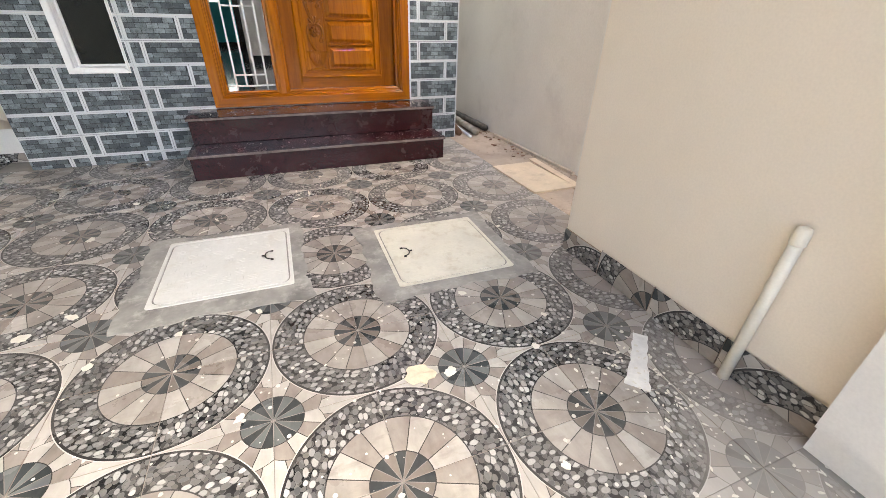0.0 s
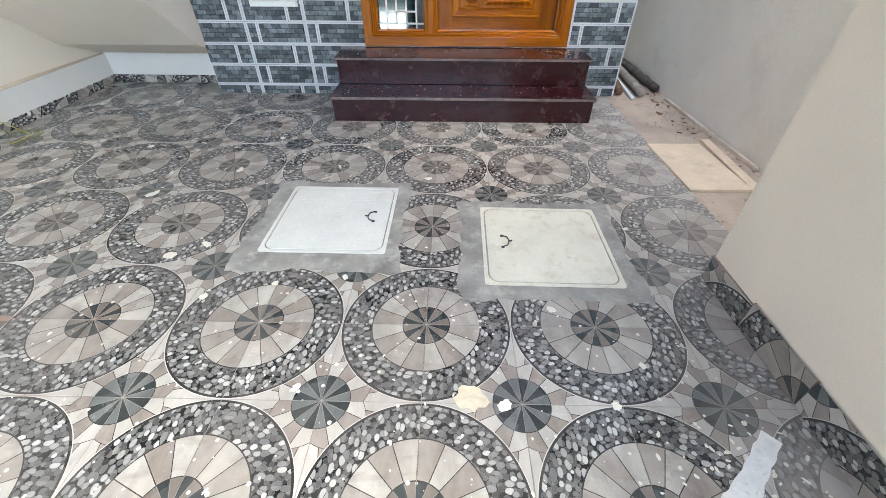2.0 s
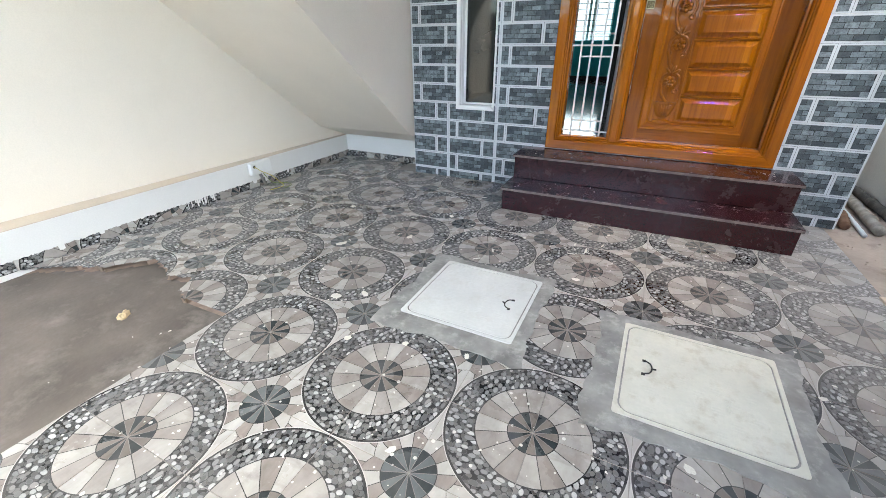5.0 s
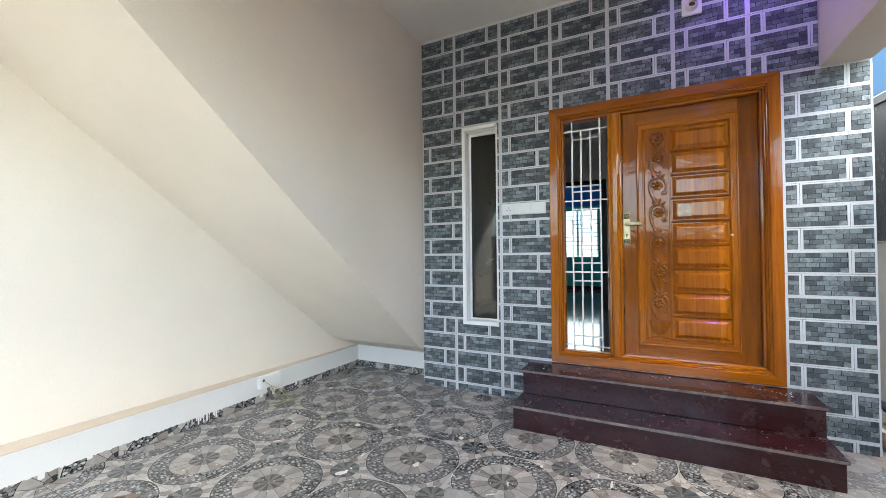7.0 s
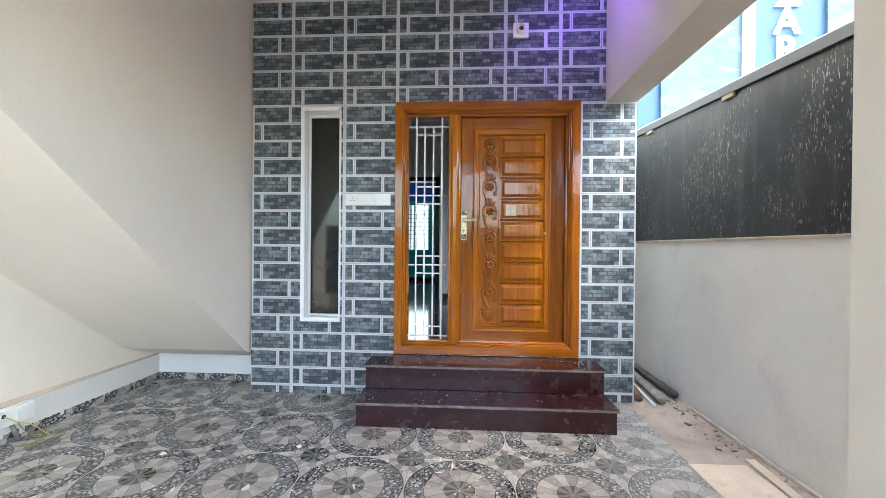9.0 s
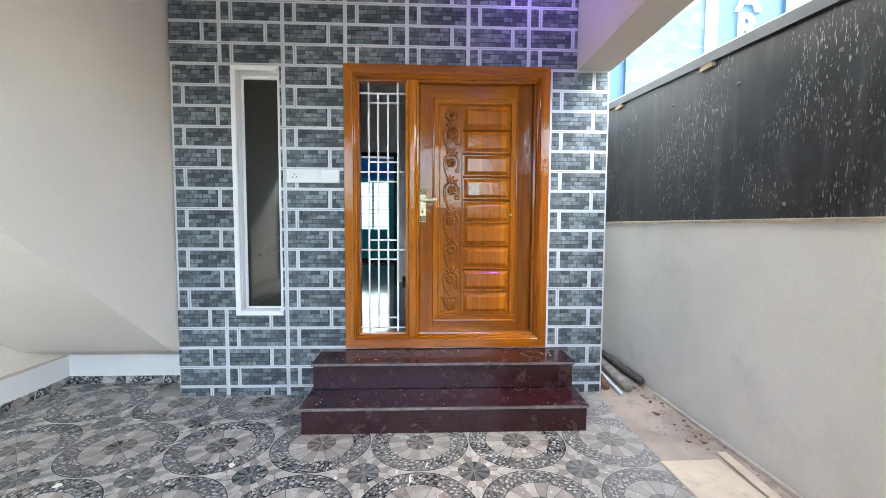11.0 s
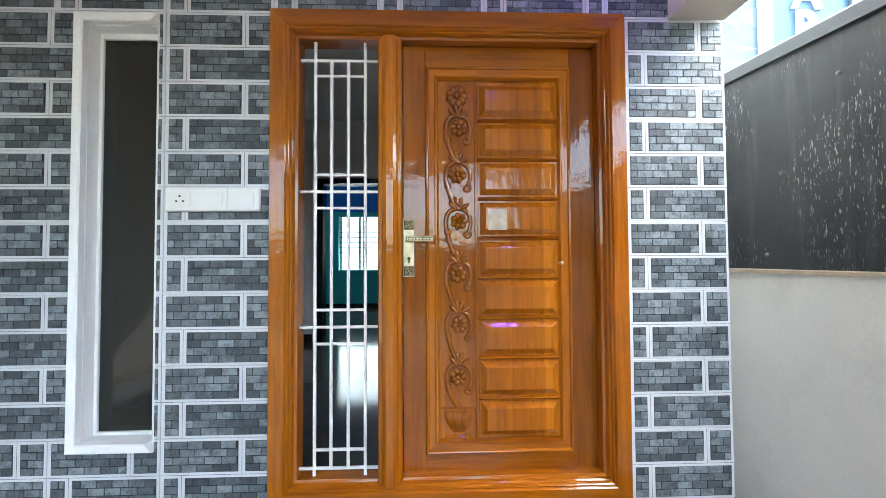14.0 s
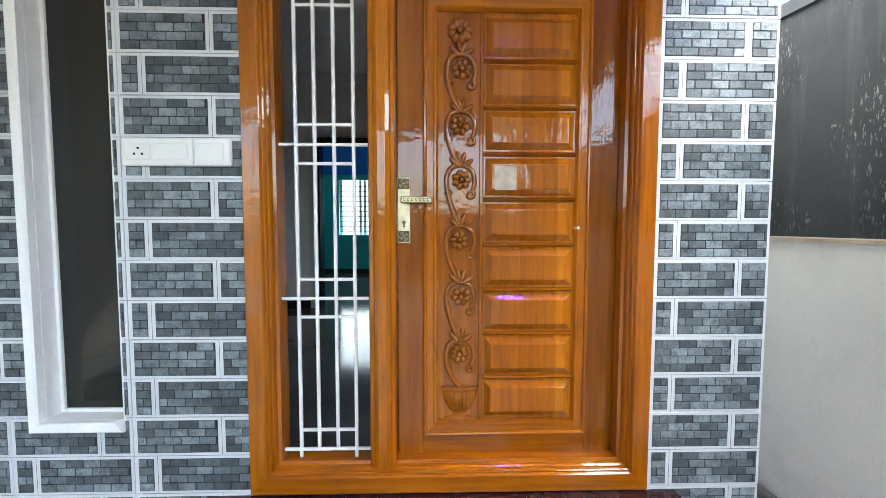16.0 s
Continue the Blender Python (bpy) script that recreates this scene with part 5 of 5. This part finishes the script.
# the grid of the main field, and a column of its own beside the door
columns = []
ci = math.floor((-1.73 - JX) / TW)
while JX + ci * TW < 1.33:
    columns.append((JX + ci * TW, -3, HOLES + [(FRAME[1] - 0.1, 2.0, 0.0, JZ), (-2.0, -1.2, JZ - 12 * TR, JZ)]))
    ci += 1
columns.append((1.1262, 0, HOLES))
columns.append((-1.7315, 0, HOLES + [(-2.0, -1.2, 0.0, JZ - 12 * TR)]))
for x0, cj, holes in columns:
    while JZ - cj * 2 * TR > 0.004:
        z1 = JZ - cj * 2 * TR
        me = tile_meshes[rnd.randrange(4)]
        full = (x0, x0 + TW, z1 - 2 * TR, z1)
        keep = (max(full[0], -1.732), min(full[1], 1.588), max(full[2], 0.002), min(full[3], CEIL_Z - 0.002))
        rects = [keep] if keep[0] < keep[1] and keep[2] < keep[3] else []
        for hole in holes:
            rects = minus(rects, hole)
        for r in rects:
            if r == full:
                data = me
            else:
                a, b, c, d = r[0] - x0, r[1] - x0, r[2] - z1, r[3] - z1
                data = clipped(me, [((a, 0, 0), (-1, 0, 0)), ((b, 0, 0), (1, 0, 0)), ((0, 0, c), (0, 0, -1)), ((0, 0, d), (0, 0, 1))], TILE_MATS, "wall_tile")
            ob = new("wall_tile", data)
            ob.parent = wall_front
            ob.matrix_basis = pose(x0, 3.6715 + rnd.uniform(-0.0006, 0.0006), z1)
        cj += 1
# return of the tiles round the right-hand corner
cj = 0
while JZ - cj * 2 * TR > 0.004:
    z1 = JZ - cj * 2 * TR
    lo = max(0.002, z1 - 2 * TR)
    data = clipped(tile_meshes[cj % 4], [((0.235, 0, 0), (1, 0, 0)), ((0, 0, lo - z1), (0, 0, -1))], TILE_MATS, "wall_tile")
    ob = new("wall_tile", data)
    ob.parent = wall_front
    ob.matrix_basis = pose(1.5845, 3.674, z1, 0, 0, 90)
    cj += 1

# ---- pieces: floor tiles and their skirting ----
BX, BY, S = 0.14, 1.16, 0.3
bm = bmesh.new()
add_box(bm, 0.0009, S - 0.0009, 0.0009, S - 0.0009, -0.030, 0.0, 0.0010)
for f in bm.faces:
    f.material_index = 0 if f.normal.z > 0.5 or f.calc_center_median().z > -0.002 else 1
FT = [floor_glaze, tile_body]
tile_me = mesh_of("floor_tile", bm, FT)


def floor_tile(ix, iy, cuts=(), name="floor_tile", lift=0.0):
    """Tile in column ix, row iy counted from a large medallion's centre; the medallions sit on even corners."""
    cx, cy = BX + S * (ix + (ix % 2)), BY + S * (iy + (iy % 2))
    quarter = {(0, 0): 0, (1, 0): 90, (1, 1): 180, (0, 1): 270}[(ix % 2, iy % 2)]
    m = pose(cx, cy, lift, 0, 0, quarter)
    data = tile_me
    if cuts:
        inv = m.inverted()
        data = clipped(tile_me, [(inv @ Vector(co), inv.to_3x3() @ Vector(no)) for co, no in cuts], FT, name)
        if not data.polygons:
            return None
    ob = new(name, data)
    ob.parent, ob.matrix_basis = floor, m
    return ob


BROKEN = [(-1.372, 1.170), (-1.672, 1.167), (-1.735, 1.185), (-1.786, 1.228), (-1.80, 1.285), (-1.856, 1.312), (-1.93, 1.275), (-2.019, 1.284), (-2.075, 1.335), (-2.145, 1.330), (-2.21, 1.365), (-2.281, 1.314), (-2.403, 1.166), (-2.56, 1.10), (-2.70, 1.02), (-2.86, 0.90)]


def chip(x):
    """Small bites along the break, none on the straight joint."""
    return 0.0 if x > -1.66 else 0.012 * math.sin(61 * x) + 0.009 * math.sin(143 * x + 1)


def edge_y(x):
    for (xa, ya), (xb, yb) in zip(BROKEN, BROKEN[1:]):
        if xb <= x <= xa:
            return ya + (yb - ya) * (x - xa) / (xb - xa)
    return None


rnd = random.Random(5)
for ix in range(-10, 5):
    for iy in range(-8, 10):
        x0, y0 = BX + S * ix, BY + S * iy
        x1, y1 = x0 + S, y0 + S
        if y0 > 3.935 or (y0 > 3.672 and x0 > -1.73):
            continue
        if x0 > 1.2 and y1 < 1.44:
            continue
        cuts = []
        if x1 > 1.527:
            cuts.append(((1.527, 0, 0), (1, 0, 0)))
        if x0 < -2.80:
            cuts.append(((-2.806, 0, 0), (-1, 0, 0)))
        if y1 > 3.672:
            if x0 < -1.73:
                cuts.append(((0, 3.943 if x1 < -1.70 else 3.672, 0), (0, 1, 0)))
            else:
                cuts.append(((0, 3.672, 0), (0, 1, 0)))
        if x1 > 1.24 and y0 < 1.46:
            if y1 > 1.46:
                cuts.append(((0, 1.434, 0), (0, -1, 0))) if x0 > 1.2 else None
            elif x0 < 1.24:
                cuts.append(((1.256, 0, 0), (1, 0, 0)))
        if y0 < -0.0 and x1 > 1.17 and x0 < 1.20:
            cuts.append(((1.18, 0, 0), (1, 0, 0)))
        xm = (x0 + x1) / 2
        if xm < -1.36:
            ea, eb = edge_y(max(x0, -2.8)), edge_y(min(x1, -1.373))
            if ea is None or eb is None:
                continue
            if y1 < min(ea, eb):
                continue
            if y0 < max(ea, eb):
                # thin strips follow the ragged break, joined again into one broken tile
                xa, bm = max(x0, -2.805), bmesh.new()
                while xa < min(x1, -1.361):
                    xb = min(xa + 0.021, x1, -1.36)
                    ya = (edge_y(min(xa, -1.373)) or ea) + chip(xa)
                    yb = (edge_y(min(xb, -1.373)) or eb) + chip(xb)
                    d = Vector((xb - xa, yb - ya, 0)).normalized()
                    piece = floor_tile(ix, iy, cuts + [((xa, ya, 0), (d.y, -d.x, 0)), ((xa, 0, 0), (-1, 0, 0)), ((xb, 0, 0), (1, 0, 0))])
                    if piece:
                        keep_m = piece.matrix_basis.copy()
                        bm.from_mesh(piece.data)
                        bpy.data.objects.remove(piece)
                    xa = xb
                if bm.verts:
                    ob = new("floor_tile", mesh_of("floor_tile", bm, FT))
                    ob.parent, ob.matrix_basis = floor, keep_m
                continue
        floor_tile(ix, iy, cuts, lift=rnd.uniform(-0.0006, 0.0004))


def skirting(a, b, height, seed):
    """A row of cut floor tiles standing at the foot of a wall, from a to b, facing the left of that way."""
    rnd = random.Random(seed)
    va, vb = Vector((*a, 0)), Vector((*b, 0))
    d = (vb - va).normalized()
    n = Vector((-d.y, d.x, 0))
    total, at_, k = (vb - va).length, 0.0, 0
    while at_ < total - 0.01:
        w = min(S, total - at_)
        o = rnd.choice((0.0, 0.05, 0.14, 0.19))
        data = clipped(tile_me, [((w, 0, 0), (1, 0, 0)), ((0, o, 0), (0, -1, 0)), ((0, o + height, 0), (0, 1, 0)), ((0, 0, -0.009), (0, 0, -1))], FT, "skirting_tile")
        p = va + d * at_
        m = Matrix(((d.x, 0, n.x, p.x + n.x * 0.009), (d.y, 0, n.y, p.y + n.y * 0.009), (0, 1, 0, 0.0015 - o), (0, 0, 0, 1)))
        ob = new("skirting_tile", data)
        ob.parent, ob.matrix_basis = floor, m
        at_ += w + 0.001
        k += 1


skirting((-2.801, 3.935), (-2.815, -0.9), 0.066, 3)
skirting((-1.74, 3.944), (-2.80, 3.944), 0.066, 4)
# wall paint run down over the skirting of the ledge
rp = random.Random(31)
bm = bmesh.new()
yy = -0.6
while yy < 3.9:
    w = rp.uniform(0.012, 0.05)
    x = -2.8146 + (yy + 0.9) * 0.0029 + 0.0095
    low = 0.066 - (rp.uniform(0.000, 0.006) if rp.random() < 0.93 else rp.uniform(0.012, 0.04))
    if 1.95 < yy < 2.2:
        w, low = rp.uniform(0.005, 0.014), 0.066 - rp.uniform(0.01, 0.058)
    add_prism(bm, [(yy, 0.071), (yy + w, 0.071), (yy + w * 0.93, low + 0.004), (yy + w * 0.5, low), (yy + w * 0.07, low + 0.003)], "x", x - 0.001, x + 0.0008)
    yy += w + (0.002 if rp.random() < 0.6 else rp.uniform(0.005, 0.03))
tagged(part("paint_drips", bm, white_paint, bpy.data.objects["wall_ledge"]), "white wall paint run over the skirting")
skirting((1.2575, 0.27), (1.2575, 1.432), 0.122, 5)
